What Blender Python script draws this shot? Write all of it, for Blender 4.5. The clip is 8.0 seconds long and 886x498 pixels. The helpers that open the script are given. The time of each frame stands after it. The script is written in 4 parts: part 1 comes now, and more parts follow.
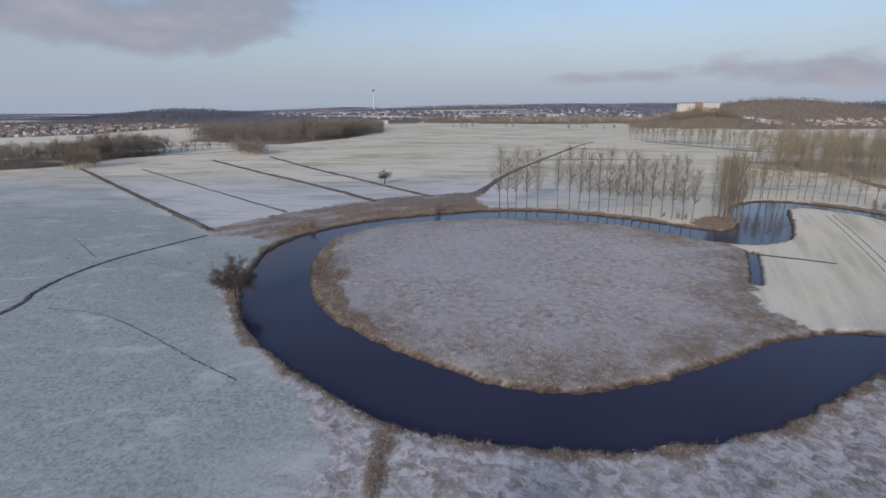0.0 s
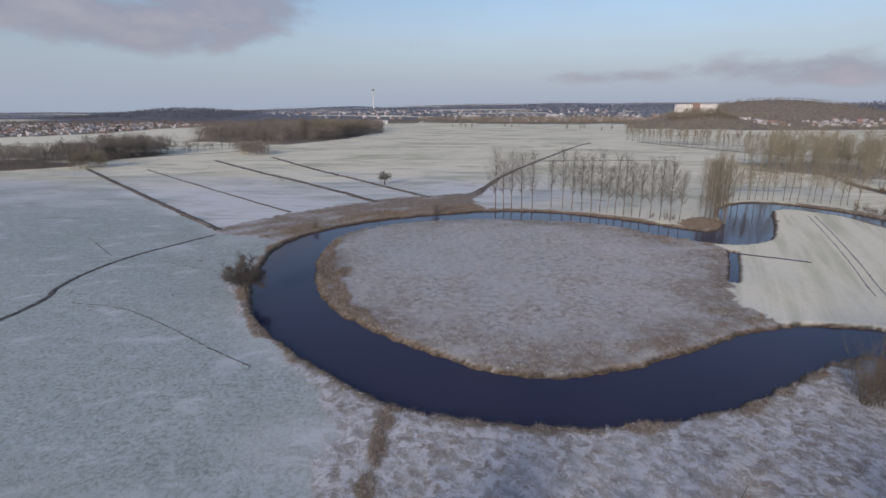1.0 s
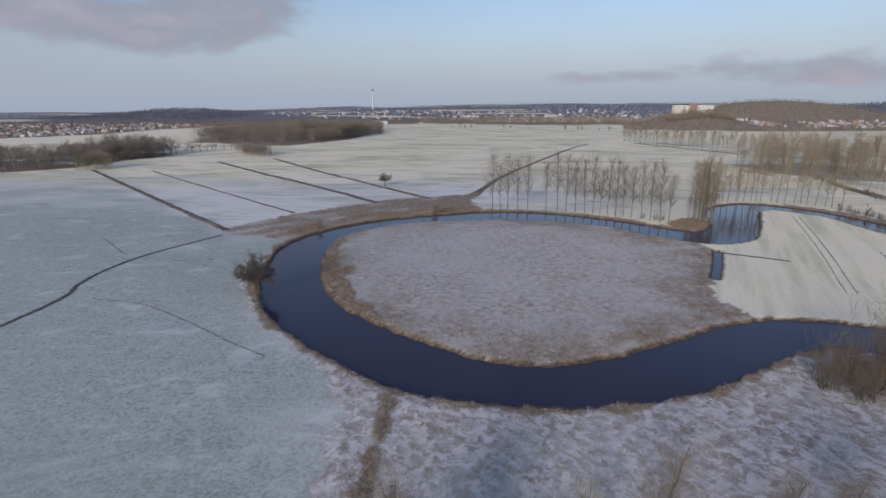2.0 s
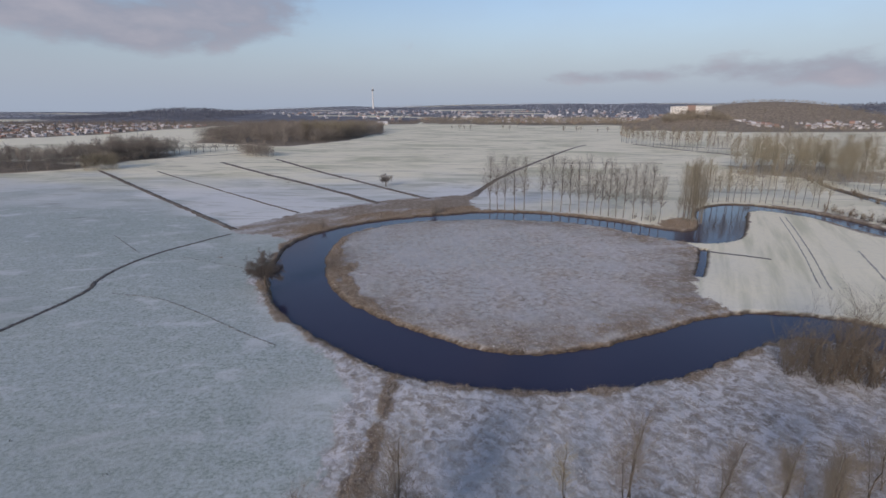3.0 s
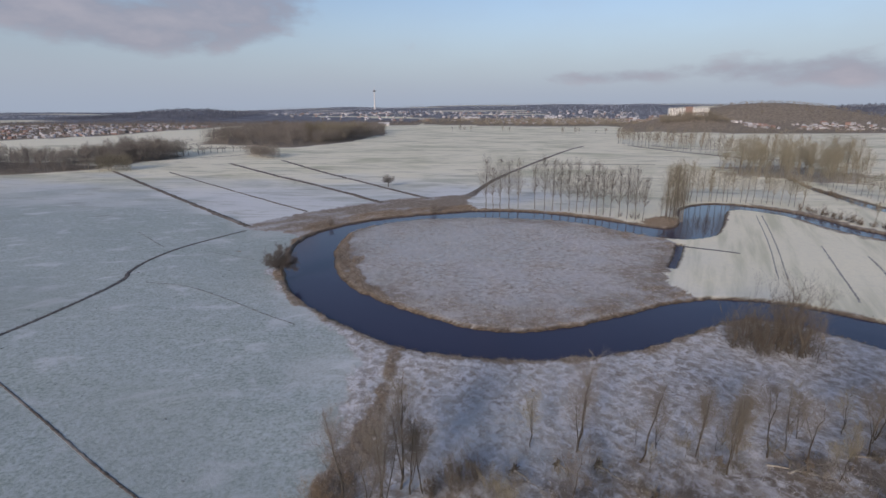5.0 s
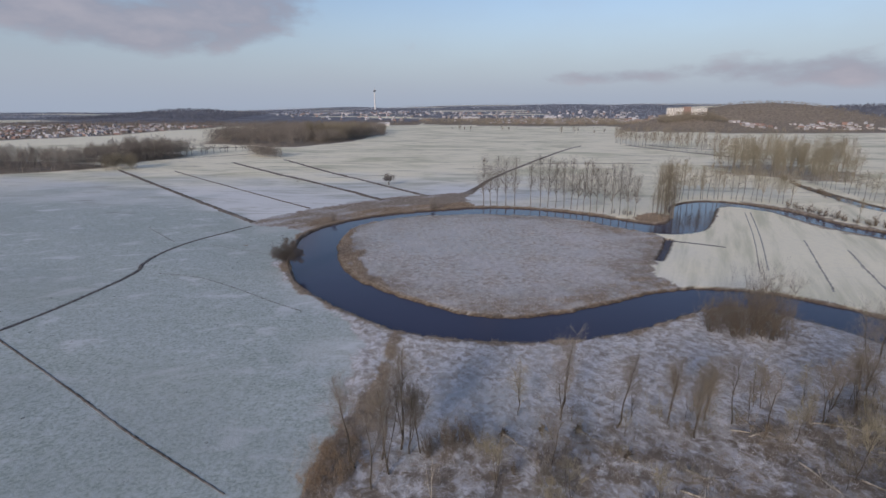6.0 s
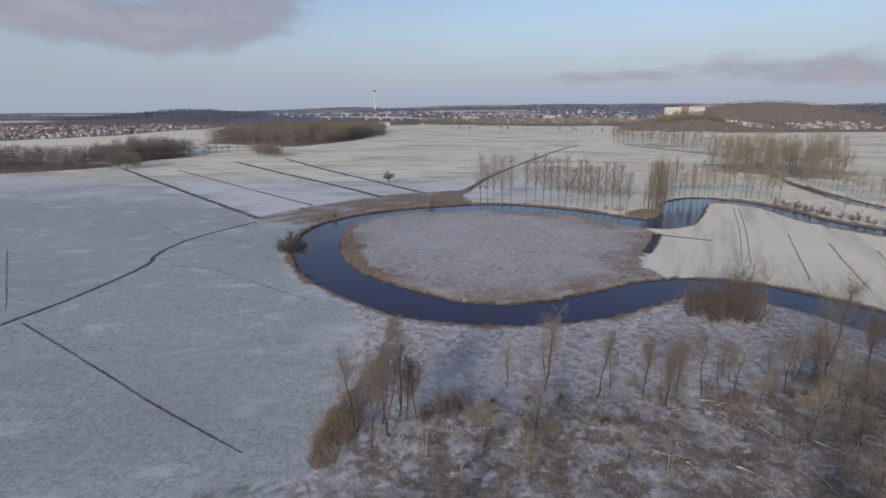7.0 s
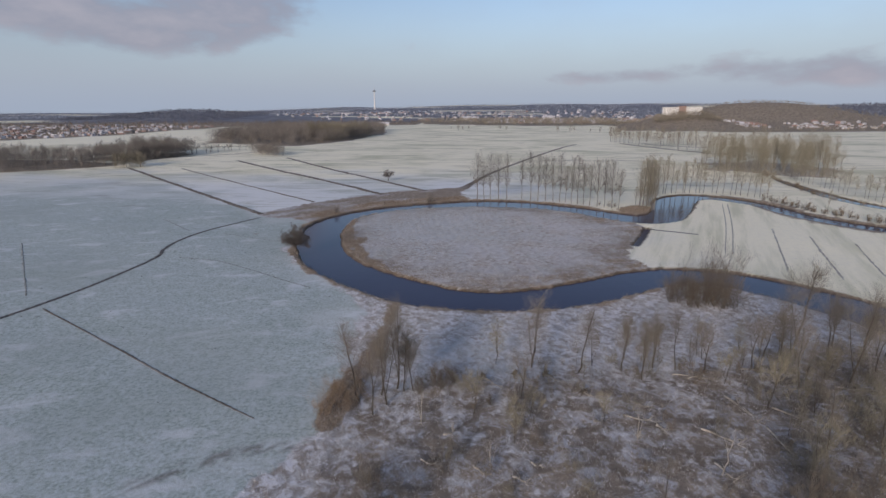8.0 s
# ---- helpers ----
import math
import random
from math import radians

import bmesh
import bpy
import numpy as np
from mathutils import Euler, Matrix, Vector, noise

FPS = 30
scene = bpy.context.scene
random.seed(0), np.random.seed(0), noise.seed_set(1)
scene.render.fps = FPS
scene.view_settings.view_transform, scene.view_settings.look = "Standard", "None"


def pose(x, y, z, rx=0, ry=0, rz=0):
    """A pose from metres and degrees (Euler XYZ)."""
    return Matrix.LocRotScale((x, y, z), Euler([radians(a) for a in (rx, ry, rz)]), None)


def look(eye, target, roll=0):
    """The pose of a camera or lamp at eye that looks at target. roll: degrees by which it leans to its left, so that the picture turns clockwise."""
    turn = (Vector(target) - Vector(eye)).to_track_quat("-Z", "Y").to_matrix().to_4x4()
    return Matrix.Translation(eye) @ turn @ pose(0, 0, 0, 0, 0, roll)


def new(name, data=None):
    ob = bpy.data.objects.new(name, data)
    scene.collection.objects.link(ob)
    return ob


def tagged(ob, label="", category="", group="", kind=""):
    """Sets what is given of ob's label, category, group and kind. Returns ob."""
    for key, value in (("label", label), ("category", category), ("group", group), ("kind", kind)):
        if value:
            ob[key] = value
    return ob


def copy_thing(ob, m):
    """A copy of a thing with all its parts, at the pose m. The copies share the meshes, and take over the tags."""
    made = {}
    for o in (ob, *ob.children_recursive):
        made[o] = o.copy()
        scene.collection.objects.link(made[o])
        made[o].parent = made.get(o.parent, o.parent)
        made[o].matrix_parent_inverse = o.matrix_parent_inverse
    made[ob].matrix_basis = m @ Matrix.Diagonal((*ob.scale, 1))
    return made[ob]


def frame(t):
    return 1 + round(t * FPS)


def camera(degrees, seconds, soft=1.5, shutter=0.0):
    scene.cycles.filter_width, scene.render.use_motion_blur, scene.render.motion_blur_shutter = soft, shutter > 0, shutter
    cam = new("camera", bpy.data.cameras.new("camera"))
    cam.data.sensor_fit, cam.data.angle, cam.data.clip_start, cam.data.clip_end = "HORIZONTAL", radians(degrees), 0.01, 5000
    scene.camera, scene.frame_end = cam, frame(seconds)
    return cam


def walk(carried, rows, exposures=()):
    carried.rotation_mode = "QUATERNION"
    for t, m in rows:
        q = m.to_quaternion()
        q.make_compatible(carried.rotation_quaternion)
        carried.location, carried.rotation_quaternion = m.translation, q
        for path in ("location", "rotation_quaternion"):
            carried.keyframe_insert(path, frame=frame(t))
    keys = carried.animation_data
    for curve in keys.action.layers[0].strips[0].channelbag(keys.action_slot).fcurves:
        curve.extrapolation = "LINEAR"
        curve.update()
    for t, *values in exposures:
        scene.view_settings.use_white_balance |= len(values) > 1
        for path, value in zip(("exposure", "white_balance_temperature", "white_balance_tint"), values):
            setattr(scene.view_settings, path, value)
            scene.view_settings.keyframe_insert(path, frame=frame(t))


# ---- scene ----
cam = camera(83.0, 8.0, 1.5)
PATH = [
    (0, (-0.635, 2.185, 46.006), (-0.66, 4.109, 45.46), -0.4),
    (0.5, (-0.138, -1.961, 47.199), (-0.162, -0.037, 46.651), -0.3),
    (1, (0.234, -6.412, 48.399), (0.211, -4.489, 47.85), -0.3),
    (1.5, (0.424, -10.518, 49.503), (0.403, -8.595, 48.954), -0.3),
    (3, (1.165, -23.384, 52.517), (1.145, -21.461, 51.967), -0.2),
    (3.5, (1.415, -27.428, 53.348), (1.395, -25.506, 52.798), -0.2),
    (4, (1.771, -32.002, 54.291), (1.75, -30.079, 53.742), -0.2),
    (4.5, (2.205, -36.414, 55.075), (2.181, -34.491, 54.526), -0.2),
    (6, (3.458, -50.076, 55.436), (3.432, -48.153, 54.887), -0.2),
    (6.5, (3.992, -54.439, 55.428), (3.967, -52.516, 54.879), -0.2),
    (7, (4.706, -59.173, 55.287), (4.679, -57.25, 54.738), -0.3),
    (7.5, (5.27, -63.441, 55.136), (5.243, -61.518, 54.587), -0.4),
    (8, (5.946, -68.248, 54.968), (5.92, -66.325, 54.419), -0.3),
]
walk(cam, [(t, look(eye, target, roll)) for t, eye, target, roll in PATH], exposures=[(0, 0.02, 6370, 19)])

# ---- world, sun ----
SUN_AZ, SUN_EL = radians(206), radians(18)
sun_way = Vector((math.sin(SUN_AZ) * math.cos(SUN_EL), math.cos(SUN_AZ) * math.cos(SUN_EL), math.sin(SUN_EL)))
sun_data = bpy.data.lights.new("sun", "SUN")
sun_data.energy, sun_data.angle, sun_data.color = 2.5, radians(17.0), (1.0, 0.88, 0.70)
sun = new("sun", sun_data)
sun.matrix_world = look(sun_way * 400, (0, 0, 0))

world = bpy.data.worlds.new("winter_sky")
scene.world = world
world.use_nodes = True
wt = world.node_tree
wt.nodes.clear()


def wlink(a, b, ka=0, kb=0):
    wt.links.new(a.outputs[ka], b.inputs[kb])


def wmath(op, a, b=0.0):
    n = wt.nodes.new("ShaderNodeMath")
    n.operation = op
    n.use_clamp = op == "MULTIPLY_ADD"
    for k, v in enumerate((a, b)):
        if isinstance(v, float):
            n.inputs[k].default_value = v
        else:
            wt.links.new(v, n.inputs[k])
    return n.outputs[0]


sky = wt.nodes.new("ShaderNodeTexSky")
sky.sky_type, sky.sun_disc = "NISHITA", False
sky.sun_elevation, sky.sun_rotation = SUN_EL, SUN_AZ
sky.altitude, sky.air_density, sky.dust_density, sky.ozone_density = 50, 1.0, 1.2, 1.5
coord = wt.nodes.new("ShaderNodeTexCoord")


def cloud_bank(azimuth, elevation, wide, high, feather):
    """1 inside a soft ellipse of the sky, in degrees."""
    a, e = radians(azimuth), radians(elevation)
    middle = Vector((math.sin(a) * math.cos(e), math.cos(a) * math.cos(e), math.sin(e)))
    mapping = wt.nodes.new("ShaderNodeMapping")
    mapping.vector_type = "POINT"
    mapping.inputs["Rotation"].default_value = (0, 0, a)
    wlink(coord, mapping)
    apart_v = wt.nodes.new("ShaderNodeVectorMath")
    apart_v.operation = "SUBTRACT"
    wlink(mapping, apart_v)
    apart_v.inputs[1].default_value = (0, math.cos(e), math.sin(e))
    scaled = wt.nodes.new("ShaderNodeVectorMath")
    scaled.operation = "MULTIPLY"
    wlink(apart_v, scaled)
    scaled.inputs[1].default_value = (1 / math.sin(radians(wide)), 0.6, 1 / math.sin(radians(high)))
    length = wt.nodes.new("ShaderNodeVectorMath")
    length.operation = "LENGTH"
    wlink(scaled, length)
    r = wt.nodes.new("ShaderNodeMapRange")
    r.interpolation_type = "SMOOTHSTEP"
    wt.links.new(length.outputs["Value"], r.inputs[0])
    r.inputs[1].default_value, r.inputs[2].default_value = 1 + feather, 1 - feather
    return r.outputs[0]


stretch = wt.nodes.new("ShaderNodeMapping")
stretch.inputs["Scale"].default_value = (7, 7, 17)
wlink(coord, stretch)
billow = wt.nodes.new("ShaderNodeTexNoise")
billow.inputs["Scale"].default_value, billow.inputs["Detail"].default_value = 1.0, 7
billow.inputs["Roughness"].default_value = 0.55
wlink(stretch, billow)
bumpy = wmath("MULTIPLY", wmath("SUBTRACT", billow.outputs[0], 0.5), 2.6)
banks = [cloud_bank(-29, 10.6, 16, 6.0, 0.25), wmath("MULTIPLY", cloud_bank(37, 3.1, 17, 1.5, 0.7), 0.8), wmath("MULTIPLY", cloud_bank(18, 2.9, 9, 0.7, 0.8), 0.7),
         cloud_bank(-150, 30, 40, 14, 0.6), cloud_bank(110, 25, 30, 9, 0.6)]
mask = banks[0]
for b in banks[1:]:
    mask = wmath("MAXIMUM", mask, b)
soft_mask = wt.nodes.new("ShaderNodeMapRange")
soft_mask.interpolation_type = "SMOOTHSTEP"
wt.links.new(wmath("ADD", mask, bumpy), soft_mask.inputs[0])
soft_mask.inputs[1].default_value, soft_mask.inputs[2].default_value = 0.32, 1.05
thin = wt.nodes.new("ShaderNodeMapRange")
wlink(billow, thin)
thin.inputs[1].default_value, thin.inputs[2].default_value, thin.inputs[4].default_value = 0.45, 0.8, 0.10
cover = wmath("MULTIPLY", wmath("MAXIMUM", soft_mask.outputs[0], thin.outputs[0]), 0.85)
cloud_colour = wt.nodes.new("ShaderNodeValToRGB")
cloud_colour.color_ramp.elements[0].position, cloud_colour.color_ramp.elements[0].color = 0.33, (1.8, 2.08, 2.6, 1)
cloud_colour.color_ramp.elements[1].position, cloud_colour.color_ramp.elements[1].color = 0.70, (3.25, 3.2, 3.45, 1)
wlink(billow, cloud_colour)
mix_sky = wt.nodes.new("ShaderNodeMix")
mix_sky.data_type = "RGBA"
wt.links.new(cover, mix_sky.inputs[0])
wt.links.new(cloud_colour.outputs[0], mix_sky.inputs[7])
# a pale winter haze that thickens towards the horizon
lift = wt.nodes.new("ShaderNodeSeparateXYZ")
wlink(coord, lift)
haze = wt.nodes.new("ShaderNodeMapRange")
haze.interpolation_type = "SMOOTHSTEP"
wt.links.new(lift.outputs[2], haze.inputs[0])
for k, v in ((1, 0.0), (2, 0.22), (3, 0.92), (4, 0.0)):
    haze.inputs[k].default_value = v
veil = wt.nodes.new("ShaderNodeMix")
veil.data_type = "RGBA"
wt.links.new(haze.outputs[0], veil.inputs[0])
wt.links.new(sky.outputs[0], veil.inputs[6])
veil.inputs[7].default_value = (2.85, 3.5, 4.2, 1)
wt.links.new(veil.outputs[2], mix_sky.inputs[6])
back = wt.nodes.new("ShaderNodeBackground")
back.inputs[1].default_value = 0.122
wt.links.new(mix_sky.outputs[2], back.inputs[0])
wout = wt.nodes.new("ShaderNodeOutputWorld")
wlink(back, wout)

# ---- materials ----


class Nodes:
    """Short calls for building one procedural material."""

    def __init__(self, name, roughness=0.9, specular=0.2):
        self.m = bpy.data.materials.new(name)
        self.m.use_nodes = True
        self.t = self.m.node_tree
        self.bsdf = self.t.nodes["Principled BSDF"]
        self.bsdf.inputs["Roughness"].default_value = roughness
        self.bsdf.inputs["Specular IOR Level"].default_value = specular
        self.co = self.t.nodes.new("ShaderNodeTexCoord").outputs["Object"]

    def put(self, value, socket):
        if isinstance(value, (int, float)):
            socket.default_value = value
        elif isinstance(value, tuple):
            socket.default_value = (*value, 1) if len(value) == 3 and len(socket.default_value) == 4 else value
        else:
            self.t.links.new(value, socket)

    def noise(self, scale, detail=4, rough=0.55, stretch=(1, 1, 1), turn=0.0, warp=0.0):
        mp = self.t.nodes.new("ShaderNodeMapping")
        mp.vector_type = "TEXTURE"
        mp.inputs["Scale"].default_value = tuple(1 / k for k in stretch)
        mp.inputs["Rotation"].default_value = (0, 0, radians(turn))
        self.t.links.new(self.co, mp.inputs[0])
        n = self.t.nodes.new("ShaderNodeTexNoise")
        self.put(mp.outputs[0], n.inputs["Vector"])
        n.inputs["Scale"].default_value, n.inputs["Detail"].default_value = scale, detail
        n.inputs["Roughness"].default_value, n.inputs["Distortion"].default_value = rough, warp
        return n.outputs[0]

    def span(self, value, a, b, lo=0.0, hi=1.0):
        n = self.t.nodes.new("ShaderNodeMapRange")
        n.interpolation_type = "SMOOTHSTEP"
        self.put(value, n.inputs[0])
        for k, v in ((1, a), (2, b), (3, lo), (4, hi)):
            self.put(v, n.inputs[k])
        return n.outputs[0]

    def mix(self, factor, a, b):
        n = self.t.nodes.new("ShaderNodeMix")
        n.data_type = "RGBA"
        self.put(factor, n.inputs[0])
        self.put(a, n.inputs[6])
        self.put(b, n.inputs[7])
        return n.outputs[2]

    def math(self, op, a, b=0.0):
        n = self.t.nodes.new("ShaderNodeMath")
        n.operation = op
        self.put(a, n.inputs[0])
        self.put(b, n.inputs[1])
        return n.outputs[0]

    def attr(self, name):
        n = self.t.nodes.new("ShaderNodeAttribute")
        n.attribute_name = name
        return n.outputs["Fac"]

    def island(self):
        return self.t.nodes.new("ShaderNodeNewGeometry").outputs["Random Per Island"]

    def chance(self):
        return self.t.nodes.new("ShaderNodeObjectInfo").outputs["Random"]

    def bump(self, height, strength, distance):
        n = self.t.nodes.new("ShaderNodeBump")
        n.inputs["Strength"].default_value, n.inputs["Distance"].default_value = strength, distance
        self.put(height, n.inputs["Height"])
        self.t.links.new(n.outputs[0], self.bsdf.inputs["Normal"])

    def done(self, colour):
        self.put(colour, self.bsdf.inputs["Base Color"])
        return self.m


def ground_material():
    n = Nodes("snowy_ground", 0.95, 0.1)
    big, mid, fine = n.noise(0.018, 5), n.noise(0.14, 6, 0.6), n.noise(1.3, 7, 0.72)
    mottle = n.noise(0.42, 7, 0.68)
    clump = n.noise(0.55, 5, 0.62, (1, 1, 1), 0, 0.6)
    streak = n.noise(0.02, 7, 0.66, (0.5, 1, 1), -8, 0.6)
    # grazed pasture under hoar frost, with cloud shade put into its darker blue-grey
    shaded_frost = n.mix(n.span(fine, 0.36, 0.64), (0.225, 0.28, 0.258), (0.465, 0.55, 0.572))
    shaded_frost = n.mix(n.span(mottle, 0.44, 0.66, 0, 0.7), shaded_frost, (0.50, 0.575, 0.605))
    shaded_frost = n.mix(n.span(n.noise(0.11, 6, 0.66, (0.55, 1, 1), 12, 0.5), 0.53, 0.68, 0, 0.85), shaded_frost, (0.60, 0.65, 0.69))
    shaded_frost = n.mix(n.span(big, 0.47, 0.66, 0, 0.4), shaded_frost, (0.28, 0.335, 0.325))
    shaded_frost = n.mix(n.span(n.noise(3.2, 4, 0.7), 0.62, 0.72, 0, 0.65), shaded_frost, (0.13, 0.15, 0.11))
    # open snow with stubble streaks; sunlit fields are painted cream, others blue-grey
    furrow = n.noise(0.16, 4, 0.6, (1, 0.08, 1), -27)
    lines = n.math("ADD", n.math("MULTIPLY", furrow, n.attr("tilled")), n.math("MULTIPLY", streak, n.math("SUBTRACT", 1.0, n.attr("tilled"))))
    sun_warmth = n.attr("sun_warmth")
    strength = n.math("SUBTRACT", 1.0, n.math("MULTIPLY", n.attr("tilled"), 0.35))
    white = n.mix(sun_warmth, (0.72, 0.75, 0.78), (0.90, 0.86, 0.70))
    white = n.mix(n.math("MULTIPLY", n.span(lines, 0.44, 0.70), strength), white, n.mix(sun_warmth, (0.48, 0.53, 0.53), (0.53, 0.535, 0.385)))
    stubble = n.noise(0.085, 6, 0.72, (0.22, 1, 1), -8, 0.8)
    white = n.mix(n.math("MULTIPLY", n.span(stubble, 0.50, 0.66, 0, 0.75), n.span(strength, 0.7, 1.0)), white, n.mix(sun_warmth, (0.40, 0.43, 0.39), (0.44, 0.43, 0.34)))
    white = n.mix(n.span(fine, 0.46, 0.72, 0, 0.35), white, (0.62, 0.62, 0.55))
    white = n.mix(n.span(mottle, 0.46, 0.68, 0, 0.4), white, n.mix(sun_warmth, (0.62, 0.65, 0.67), (0.74, 0.715, 0.62)))
    col = n.mix(n.attr("snow"), shaded_frost, white)
    # lodged sedge with rime on it
    broad = n.noise(0.045, 5, 0.6)
    sedge = n.mix(n.span(clump, 0.34, 0.62), (0.275, 0.246, 0.222), (0.52, 0.525, 0.545))
    sedge = n.mix(n.span(mid, 0.46, 0.66, 0, 0.55), sedge, (0.40, 0.35, 0.305))
    sedge = n.mix(n.span(broad, 0.46, 0.60, 0, 0.7), sedge, (0.50, 0.51, 0.54))
    sedge = n.mix(n.span(fine, 0.52, 0.7, 0, 0.5), sedge, (0.57, 0.59, 0.62))
    ring = n.math("MULTIPLY", n.attr("tan"), n.span(n.math("ADD", mid, n.math("MULTIPLY", n.math("SUBTRACT", clump, 0.5), 0.6)), 0.32, 0.56, 0.35, 1.0))
    sedge = n.mix(ring, sedge, n.mix(n.span(fine, 0.38, 0.62), (0.195, 0.16, 0.13), (0.32, 0.275, 0.23)))
    swirl = n.noise(0.52, 7, 0.72, (1, 0.8, 1), 35, 0.4)
    sedge = n.mix(n.math("MULTIPLY", n.span(swirl, 0.47, 0.57), n.attr("rough")), sedge, (0.73, 0.74, 0.785))
    sedge = n.mix(n.math("MULTIPLY", n.span(swirl, 0.47, 0.37), n.math("MULTIPLY", n.attr("rough"), 0.7)), sedge, (0.31, 0.268, 0.24))
    sedge = n.mix(n.math("MULTIPLY", n.attr("frost"), n.span(clump, 0.36, 0.60, 0.3, 0.8)), sedge, (0.46, 0.505, 0.535))
    grain = n.math("ADD", n.math("MULTIPLY", n.math("SUBTRACT", clump, 0.5), 1.5), n.math("MULTIPLY", n.math("SUBTRACT", fine, 0.5), 1.3))

    def ragged(key):
        return n.span(n.math("ADD", n.attr(key), n.math("MULTIPLY", grain, n.math("MULTIPLY", n.span(n.attr(key), 0.02, 0.2), 0.9))), 0.22, 0.78)
    col = n.mix(ragged("sedge"), col, sedge)
    # dry reed
    reed = n.mix(n.span(fine, 0.35, 0.65), (0.20, 0.162, 0.13), (0.31, 0.257, 0.208))
    reed = n.mix(n.span(clump, 0.56, 0.74, 0, 0.35), reed, (0.48, 0.43, 0.38))
    reed = n.mix(n.span(swirl, 0.48, 0.62, 0, 0.55), reed, (0.50, 0.46, 0.415))
    col = n.mix(ragged("reed"), col, reed)
    litter = n.mix(n.span(mid, 0.35, 0.65), (0.20, 0.172, 0.142), (0.33, 0.285, 0.235))
    drift = n.noise(0.23, 7, 0.68, (1, 1, 1), 0, 1.0)
    in_fen = n.attr("sedge")
    litter = n.mix(n.math("MULTIPLY", n.span(drift, 0.53, 0.43), n.math("MULTIPLY", in_fen, 0.55)), litter, (0.175, 0.148, 0.132))
    litter = n.mix(n.math("MULTIPLY", n.span(n.math("ADD", drift, n.math("MULTIPLY", n.math("SUBTRACT", fine, 0.5), 0.5)), 0.47, 0.67), n.math("MULTIPLY", in_fen, 0.85)), litter, (0.54, 0.55, 0.60))
    # aerial haze painted into the ground: far litter turns blue-grey with distance
    litter = n.mix(n.attr("far_haze"), litter, n.mix(n.span(big, 0.4, 0.6), (0.14, 0.155, 0.195), (0.21, 0.222, 0.26)))
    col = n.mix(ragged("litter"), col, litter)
    soil = n.mix(n.span(fine, 0.4, 0.6), (0.045, 0.035, 0.028), (0.13, 0.10, 0.075))
    col = n.mix(n.attr("soil"), col, soil)
    n.bump(n.math("ADD", fine, n.math("MULTIPLY", n.math("MULTIPLY", clump, 1.2), n.attr("sedge"))), 0.5, 0.2)
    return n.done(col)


def water_material():
    n = Nodes("river_water", 0.06, 0.38)
    n.bsdf.inputs["IOR"].default_value = 1.33
    n.bump(n.math("ADD", n.noise(1.1, 4), n.noise(0.06, 2)), 0.14, 0.12)
    return n.done(n.mix(n.noise(0.05, 3), (0.038, 0.038, 0.074), (0.044, 0.043, 0.083)))


def blade_material(name, dark, mid, pale, rime):
    n = Nodes(name, 0.85, 0.15)
    pick = n.island()
    col = n.mix(n.span(pick, 0.0, 0.55), dark, mid)
    col = n.mix(n.span(pick, 0.5, 0.8), col, pale)
    patch = n.math("ADD", pick, n.math("MULTIPLY", n.math("SUBTRACT", n.noise(0.16, 4), 0.5), 2.2))
    return n.done(n.mix(n.span(patch, 0.55, 0.8, 0, rime), col, (0.66, 0.67, 0.70)))


def bark_material(name, dark, pale, scale=3.0):
    n = Nodes(name, 0.9, 0.15)
    col = n.mix(n.span(n.noise(scale, 5, 0.6, (1, 1, 0.25)), 0.35, 0.65), dark, pale)
    col = n.mix(n.span(n.chance(), 0, 1, 0, 0.35), col, tuple(min(1, c * 1.5) for c in dark))
    n.bump(n.noise(scale * 3, 4, 0.6, (1, 1, 0.2)), 0.5, 0.04)
    return n.done(col)


def twig_material(name, a, b, varied=True):
    n = Nodes(name, 0.9, 0.1)
    col = n.mix(n.island(), a, b)
    if varied:
        col = n.mix(n.span(n.noise(0.02, 3), 0.4, 0.62, 0, 0.5), col, tuple(0.6 * c for c in a))
    return n.done(col)


def plain_material(name, a, b, scale=2.0, roughness=0.8):
    n = Nodes(name, roughness, 0.3)
    return n.done(n.mix(n.span(n.noise(scale, 4), 0.35, 0.65), a, b))


M_GROUND, M_WATER = ground_material(), water_material()
M_REED = blade_material("dry_reed", (0.165, 0.127, 0.094), (0.25, 0.195, 0.145), (0.33, 0.268, 0.205), 0.2)
M_SEDGE = blade_material("rimed_sedge", (0.29, 0.26, 0.235), (0.40, 0.378, 0.36), (0.50, 0.495, 0.505), 0.6)
M_BARK = bark_material("poplar_bark", (0.11, 0.098, 0.085), (0.24, 0.215, 0.185))
M_TWIG = twig_material("poplar_twigs", (0.125, 0.113, 0.102), (0.215, 0.195, 0.173))
# paler tan for trees in the sun: sunlight put into the twig colour
M_WARM = twig_material("sunlit_tan_twigs", (0.225, 0.205, 0.155), (0.355, 0.325, 0.245))
M_DARK_BARK = bark_material("alder_bark", (0.05, 0.042, 0.036), (0.13, 0.11, 0.09))
M_DARK_TWIG = twig_material("alder_twigs", (0.085, 0.077, 0.073), (0.155, 0.138, 0.128))
M_DEAD = bark_material("bleached_wood", (0.19, 0.172, 0.15), (0.45, 0.428, 0.395))
M_WOODS = twig_material("bare_woods", (0.185, 0.166, 0.15), (0.285, 0.26, 0.236))
# ridge and far hill woods: distance haze mixed into the twig colour
M_HAZE_BLUE = twig_material("haze_blue_woods", (0.135, 0.15, 0.195), (0.195, 0.21, 0.255))
M_HILL = twig_material("hillside_twigs", (0.235, 0.21, 0.172), (0.32, 0.288, 0.235))
M_FEN = twig_material("fen_twigs", (0.155, 0.138, 0.117), (0.265, 0.237, 0.20))
